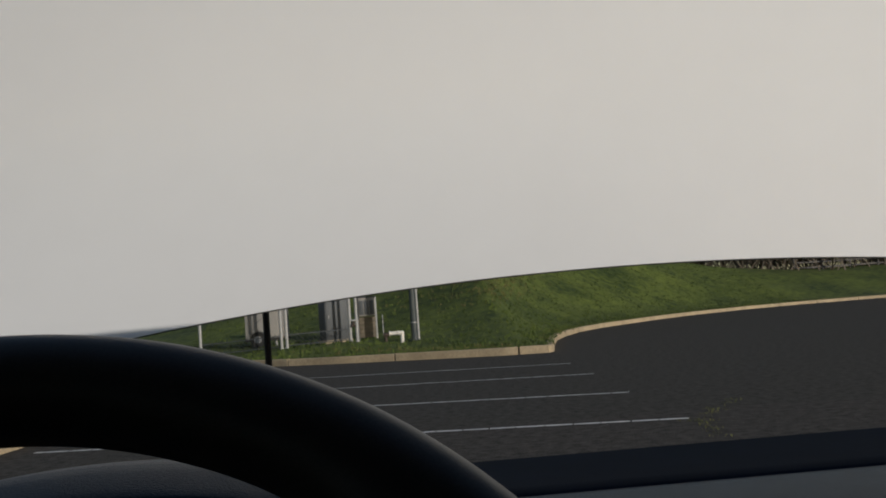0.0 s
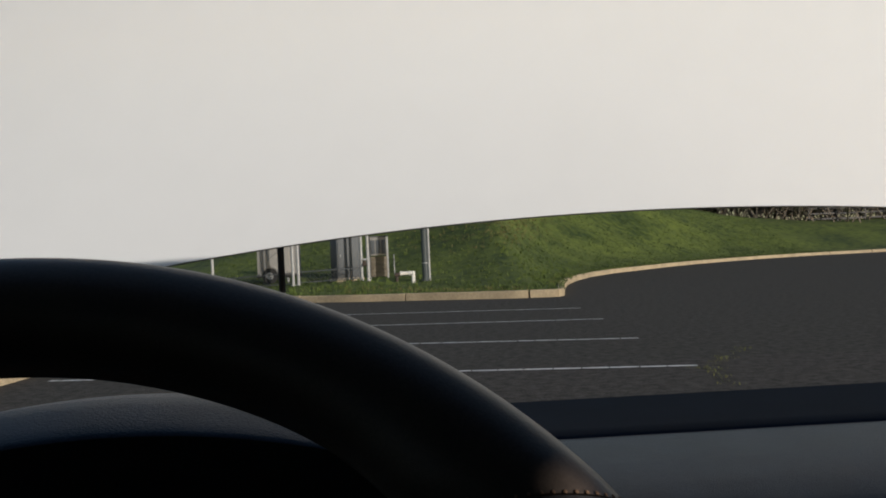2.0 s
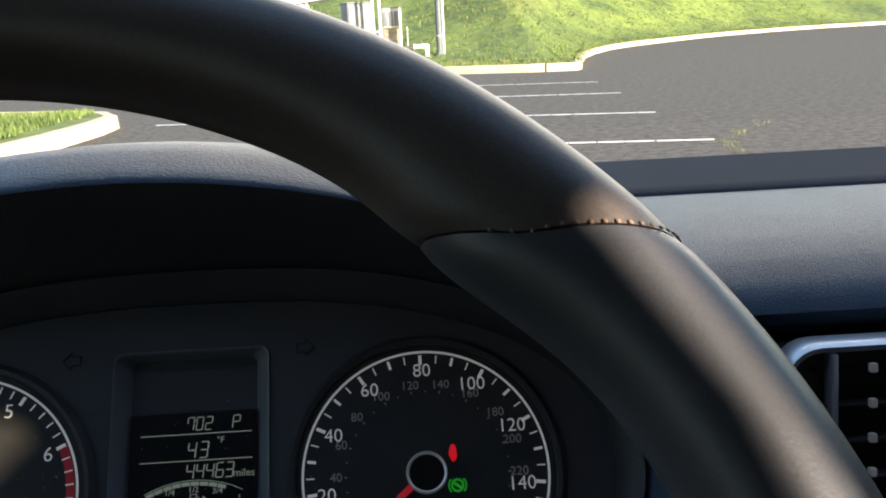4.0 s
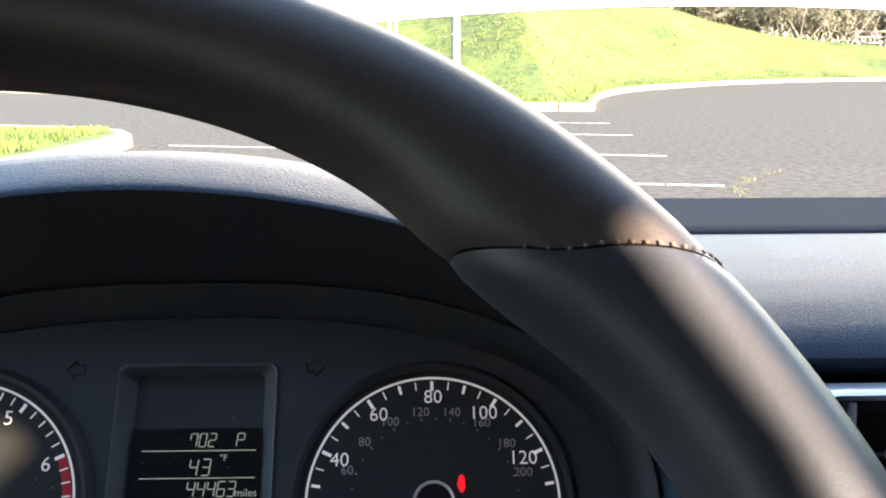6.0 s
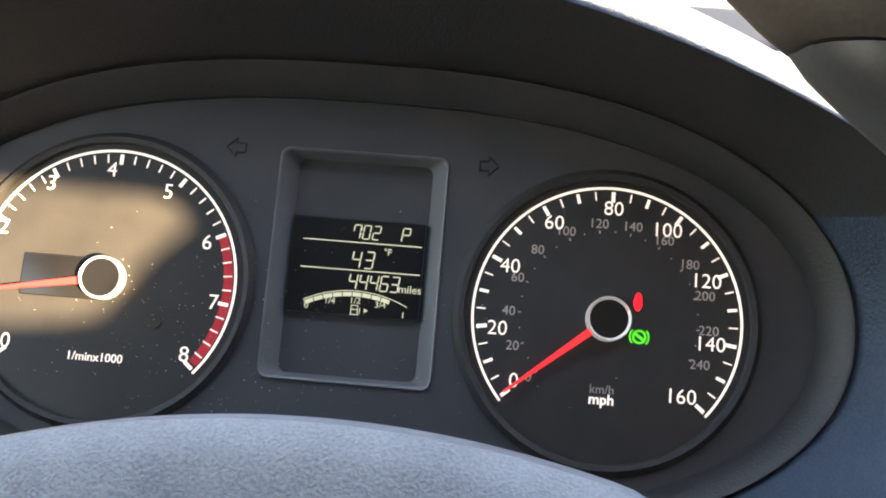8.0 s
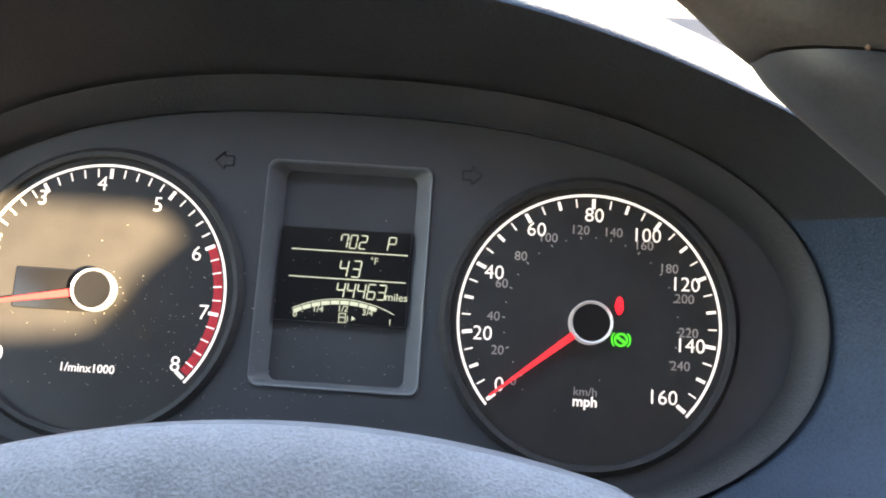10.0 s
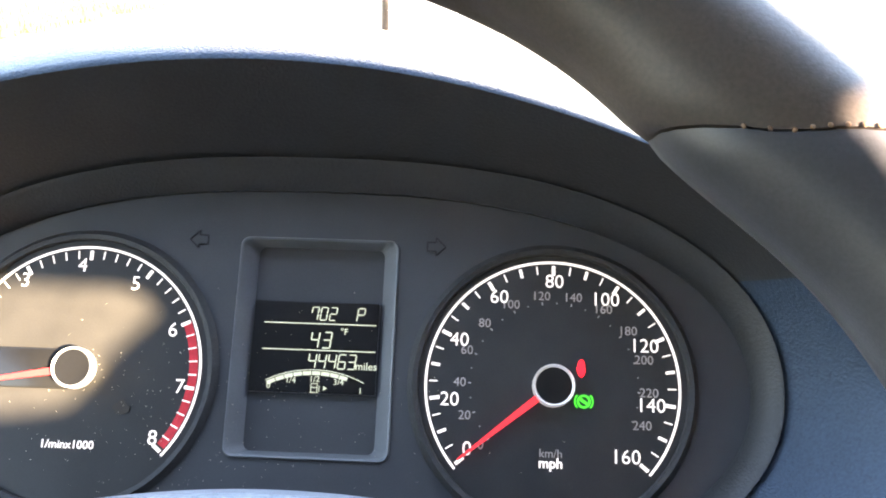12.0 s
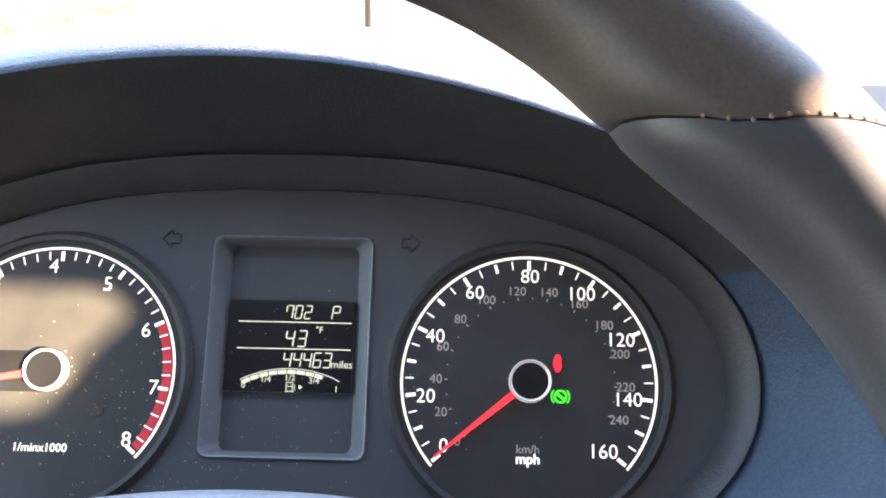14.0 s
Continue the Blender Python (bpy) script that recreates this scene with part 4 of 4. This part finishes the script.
def cluster_hood():
    top = empty("cluster_hood", Matrix(), "grained charcoal hood curving over the instrument cluster", "dashboard hood")
    us = [LIP_MID + LIP_WIDE * math.sin(math.pi / 2 * (i / 48 - 1)) for i in range(97)]
    rows = [[] for _ in range(12)]
    for u in us:
        p = CL @ Vector((u, lip(u), LIP_OUT))
        zc = max(crest(u), p.z + 0.003)
        for k, (out, up) in enumerate(((0, 0), (0.0005, 0.10), (0.002, 0.20), (0.008, 0.40), (0.016, 0.62), (0.026, 0.86), (0.037, 1.0))):
            rows[k].append(Vector((u, p.y + out, p.z + (zc - p.z) * up)))
        for k, (y, share_up) in enumerate(((0.085, 0.97), (0.12, 0.90), (0.18, 0.68), (0.24, 0.30), (0.30, 0.0))):
            rows[7 + k].append(Vector((u, y, 0.917 + (zc - 0.917) * share_up)))
    bm = bmesh.new()
    grid(bm, rows)
    part("hood_skin", bm, SOFT, top)
    # inside of the hood, from its edge back to the rim of the cluster
    def inside(t, f, n):
        cs, sn = math.cos(t), math.sin(t)
        b = MID + 0.1765 * math.copysign(abs(cs) ** (2 / 2.5), cs)
        if sn >= 0:
            a, va, vb = LIP_MID + LIP_WIDE * cs, lip(LIP_MID + LIP_WIDE * cs), 0.085 * sn ** (2 / 2.1)
        else:
            a, va, vb = LIP_MID + LIP_WIDE * math.copysign(abs(cs) ** (2 / 2.35), cs), -0.110 * (-sn) ** (2 / 2.1), -0.080 * (-sn) ** (2 / 2.1)
        return CL @ Vector((a + (b - a) * f, va + (vb - va) * f, n))

    bm = bmesh.new()
    grid(bm, [[inside(radians(28 + 124 * i / 96), f, n) for i in range(97)] for f, n in ((0.0, LIP_OUT), (0.04, LIP_OUT - 0.001), (0.25, 0.042), (0.6, 0.026), (1.0, 0.0085))])
    part("hood_underside", bm, DARKP, top)
    # same surface lower down; the paler SOFT stands in for sky light on it
    bm = bmesh.new()
    grid(bm, [[inside(radians(28 - 236 * i / 120), f, n) for i in range(121)] for f, n in ((-0.6, 0.030), (-0.3, 0.045), (0.0, LIP_OUT), (0.04, LIP_OUT - 0.001), (0.25, 0.042), (0.6, 0.026), (1.0, 0.0085))])
    part("lower_surround", bm, SOFT, top)


cluster_hood()


def dashboard():
    top = empty("dashboard", Matrix(), "blue-grey soft plastic car dashboard", "dashboard")
    prof = [(0.175, 0.60), (0.175, 0.868), (0.163, 0.872), (0.151, 0.880), (0.147, 0.887), (0.152, 0.894), (0.165, 0.9005), (0.185, 0.908), (0.215, 0.914), (0.26, 0.918), (0.33, 0.9185), (0.355, 0.9165)]

    def run(name, x0, x1, pr, material, n=24):
        bm = bmesh.new()
        grid(bm, [[(x0 + (x1 - x0) * i / n, y, z) for y, z in pr] for i in range(n + 1)])
        part(name, bm, material, top)

    run("top_pad", 0.118, 1.02, prof, SOFT)
    run("top_pad", -0.62, -0.348, prof, SOFT)
    run("rear_pad", -0.348, 0.118, prof[9:], SOFT)
    run("defroster_panel", -0.62, 1.02, [(0.355, 0.9165), (0.358, 0.9185), (0.382, 0.919), (0.384, 0.917), (0.54, 0.917), (0.546, 0.90), (0.66, 0.855)], BAND)
    # face beside the cluster
    bm = bmesh.new()
    rows = []
    for i in range(9):
        t = i / 8
        p = CL @ Vector((0.118, 0.012 - 0.16 * t, 0.046))
        rows.append([p, p + Vector((0.006, 0.004, 0)), p + Vector((0.016, 0.03, 0)), Vector((0.150, 0.178, p.z))])
    grid(bm, rows)
    part("side_panel", bm, SOFT, top)


dashboard()


def air_vent():
    top = empty("air_vent", pose(0.281, 0.128, 0.813, -6, 0, 0), "black louvred air vent with a bright chrome frame", "air vent")
    w, h, r = 0.178, 0.124, 0.022

    def outline(dx):
        pts = []
        for sx, sy, a0 in ((1, 1, 0), (-1, 1, 90), (-1, -1, 180), (1, -1, 270)):
            for k in range(7):
                a = radians(a0 + 15 * k)
                pts.append((sx * (w / 2 - r) + (r - dx) * math.cos(a), sy * (h / 2 - r) + (r - dx) * math.sin(a)))
        return pts

    bm = bmesh.new()
    grid(bm, [[(x, yy, z) for x, z in outline(d)] for d, yy in ((0.0, 0.01), (0.0, -0.006), (0.002, -0.009), (0.005, -0.008), (0.006, 0.012))], closed=True)
    part("frame", bm, CHROME, top, "chrome frame")
    part("well", boxed((0, 0.04, 0), (w - 0.01, 0.05, h - 0.01)), DARKP, top)
    for k in range(6):
        part("louvre", boxed((0.008, 0.0, 0.044 - 0.0195 * k), (w - 0.03, 0.018, 0.0022), 0.0006, Matrix.Rotation(radians(-12), 4, "X")), DARKP, top)
        part("clip", boxed((-0.040, -0.010, 0.044 - 0.0195 * k + 0.004), (0.004, 0.004, 0.005), 0.0008), SATIN, top)
    part("side_bar", boxed((-0.060, -0.004, 0), (0.004, 0.01, h - 0.012), 0.001), CHROME, top)


air_vent()


def column_shroud():
    top = empty("steering_column", Matrix(), "grained steering column shroud below the dials, paled for sky light", "steering column")
    bm = bmesh.new()
    rows = []
    for n, drop in ((-0.02, 0.050), (0.005, 0.030), (0.025, 0.014), (0.045, 0.004), (0.062, 0.0), (0.076, 0.001), (0.085, 0.010), (0.089, 0.04)):
        rows.append([CL @ Vector((u, -0.0408 - drop - 1.5 * (u + 0.090) ** 2 - 900 * max(0.0, abs(u + 0.095) - 0.09) ** 3, n)) for u in [-0.215 + 0.24 * i / 40 for i in range(41)]])
    grid(bm, rows)
    part("upper_shell", bm, SHELL, top)
    bm = bmesh.new()
    a, b = CL @ Vector((-0.10, -0.15, 0.0)), Vector((-0.107, -0.195, 0.86))
    rod(bm, a, b, 0.05, 0.045, 24)
    part("column_tube", bm, DARKP, top)


column_shroud()

# ---- steering wheel ----
RAKE = radians(36.65)
WHEEL = Matrix(((1, 0, 0, -0.109), (0, math.sin(RAKE), -math.cos(RAKE), -0.215), (0, math.cos(RAKE), math.sin(RAKE), 0.9033), (0, 0, 0, 1)))
WR = 0.1889
TUBE = 0.0170
SEAM = 0.1222      # the seams run level, this far above the wheel's middle


def girth(a, t):
    """Half thickness of the rim: the inner side swells into thumb rests beside the seams."""
    side = min(abs(a - 46), abs(a - 134))
    swell = 0.30 * math.exp(-(side / 9.0) ** 2) - 0.06 * math.exp(-((a - 90) / 22.0) ** 2)
    return TUBE * (1 + swell * max(0.0, -math.cos(t)) ** 1.3)


def seam(t, side, off=0.0):
    """Angle at which a level seam crosses the rim."""
    rise = 0.0075 * max(0.0, -math.cos(t) - 0.5) * 2 + 0.006 * max(0.0, -math.sin(t)) * max(0.0, -math.cos(t))
    a = math.degrees(math.asin((SEAM + rise + off) / (WR + TUBE * math.cos(t))))
    return a if side > 0 else 180 - a


def rim_piece(a0, a1, n=60, s0=0, s1=0, off=0.0, slim=1.0):
    bm = bmesh.new()
    rows = []
    for i in range(n + 1):
        f = i / n
        pinch = slim * (1 - 0.035 * ((step(0.025, 0, f) if s0 else 0) + (step(0.975, 1, f) if s1 else 0)))
        row = []
        for j in range(32):
            t = 2 * math.pi * j / 32
            d = (seam(t, s0, off) if s0 else a0) * (1 - f) + (seam(t, s1, off) if s1 else a1) * f
            a = radians(d)
            out = Vector((math.cos(a), math.sin(a), 0))
            r = girth(d, t) * pinch
            row.append(out * (WR + r * math.cos(t)) + Vector((0, 0, TUBE * pinch * math.sin(t))))
        rows.append(row)
    vs = grid(bm, rows, closed=True)
    bm.faces.new(vs[0][::-1])
    bm.faces.new(vs[-1])
    return bm


def steering_wheel():
    top = empty("steering_wheel", WHEEL, "dark leather-wrapped steering wheel with stitched seams", "steering wheel")
    part("rim_leather", rim_piece(0, 0, 72, 1, -1, 0.0003), LEATHER, top, "dark leather rim cover")
    part("rim_grip", rim_piece(0, -20, 48, 1, 0, -0.0003), GRIP, top)
    part("rim_grip", rim_piece(200, 0, 48, 0, -1, -0.0003), GRIP, top)
    part("rim_leather", rim_piece(200.2, 339.8, slim=0.98), LEATHER, top, "dark leather rim cover")
    bead = bmesh.new()
    bmesh.ops.create_uvsphere(bead, u_segments=8, v_segments=5, radius=1.0)
    me = bpy.data.meshes.new("stitch")
    bead.to_mesh(me)
    bead.free()
    me.materials.append(THREAD)
    for side in (1, -1):
        for k in range(32):
            t = radians(132 - 7.2 * k)
            d = seam(t, side, 0.0004)
            b, r = radians(d), girth(d, t) * 0.992
            o = Vector((math.cos(b), math.sin(b), 0))
            p = o * (WR + r * math.cos(t)) + Vector((0, 0, TUBE * 0.992 * math.sin(t)))
            q = (o * math.cos(t) + Vector((0, 0, math.sin(t)))).to_track_quat("Z", "Y").to_matrix().to_4x4()
            share("stitch", me, top, Matrix.Translation(p) @ q @ Matrix.Diagonal((0.0006, 0.0005, 0.0003, 1)))
    # spokes flare up into the rim
    edge = [(0.035, -0.050), (0.06, -0.044), (0.080, -0.034), (0.100, -0.015), (0.120, 0.012), (0.140, 0.038), (0.158, 0.056), (0.172, 0.064)]
    for s in (1, -1):
        bm = bmesh.new()
        rows = []
        for x, y in edge:
            lo = -0.075 + 0.1 * (x - 0.035)
            mid, hh = (y + lo) / 2, (y - lo) / 2
            rows.append([(s * x, mid + hh * math.cos(t), -0.020 + 0.10 * (x - 0.035) + 0.008 * math.sin(t)) for t in [2 * math.pi * j / 20 for j in range(20)]])
        vs = grid(bm, rows, closed=True)
        bm.faces.new(vs[0])
        bm.faces.new(vs[-1])
        part("spoke", bm, GRIP, top)
    bm = bmesh.new()
    rows = [[(r * math.cos(t) * 1.2, r * math.sin(t) * 0.8 - 0.055, z) for t in [2 * math.pi * j / 40 for j in range(40)]] for r, z in ((0.02, 0.002), (0.04, -0.002), (0.05, -0.008), (0.055, -0.018), (0.055, -0.045))]
    vs = grid(bm, rows, closed=True)
    bm.faces.new(vs[0])
    part("airbag_cover", bm, GRIP, top)


steering_wheel()
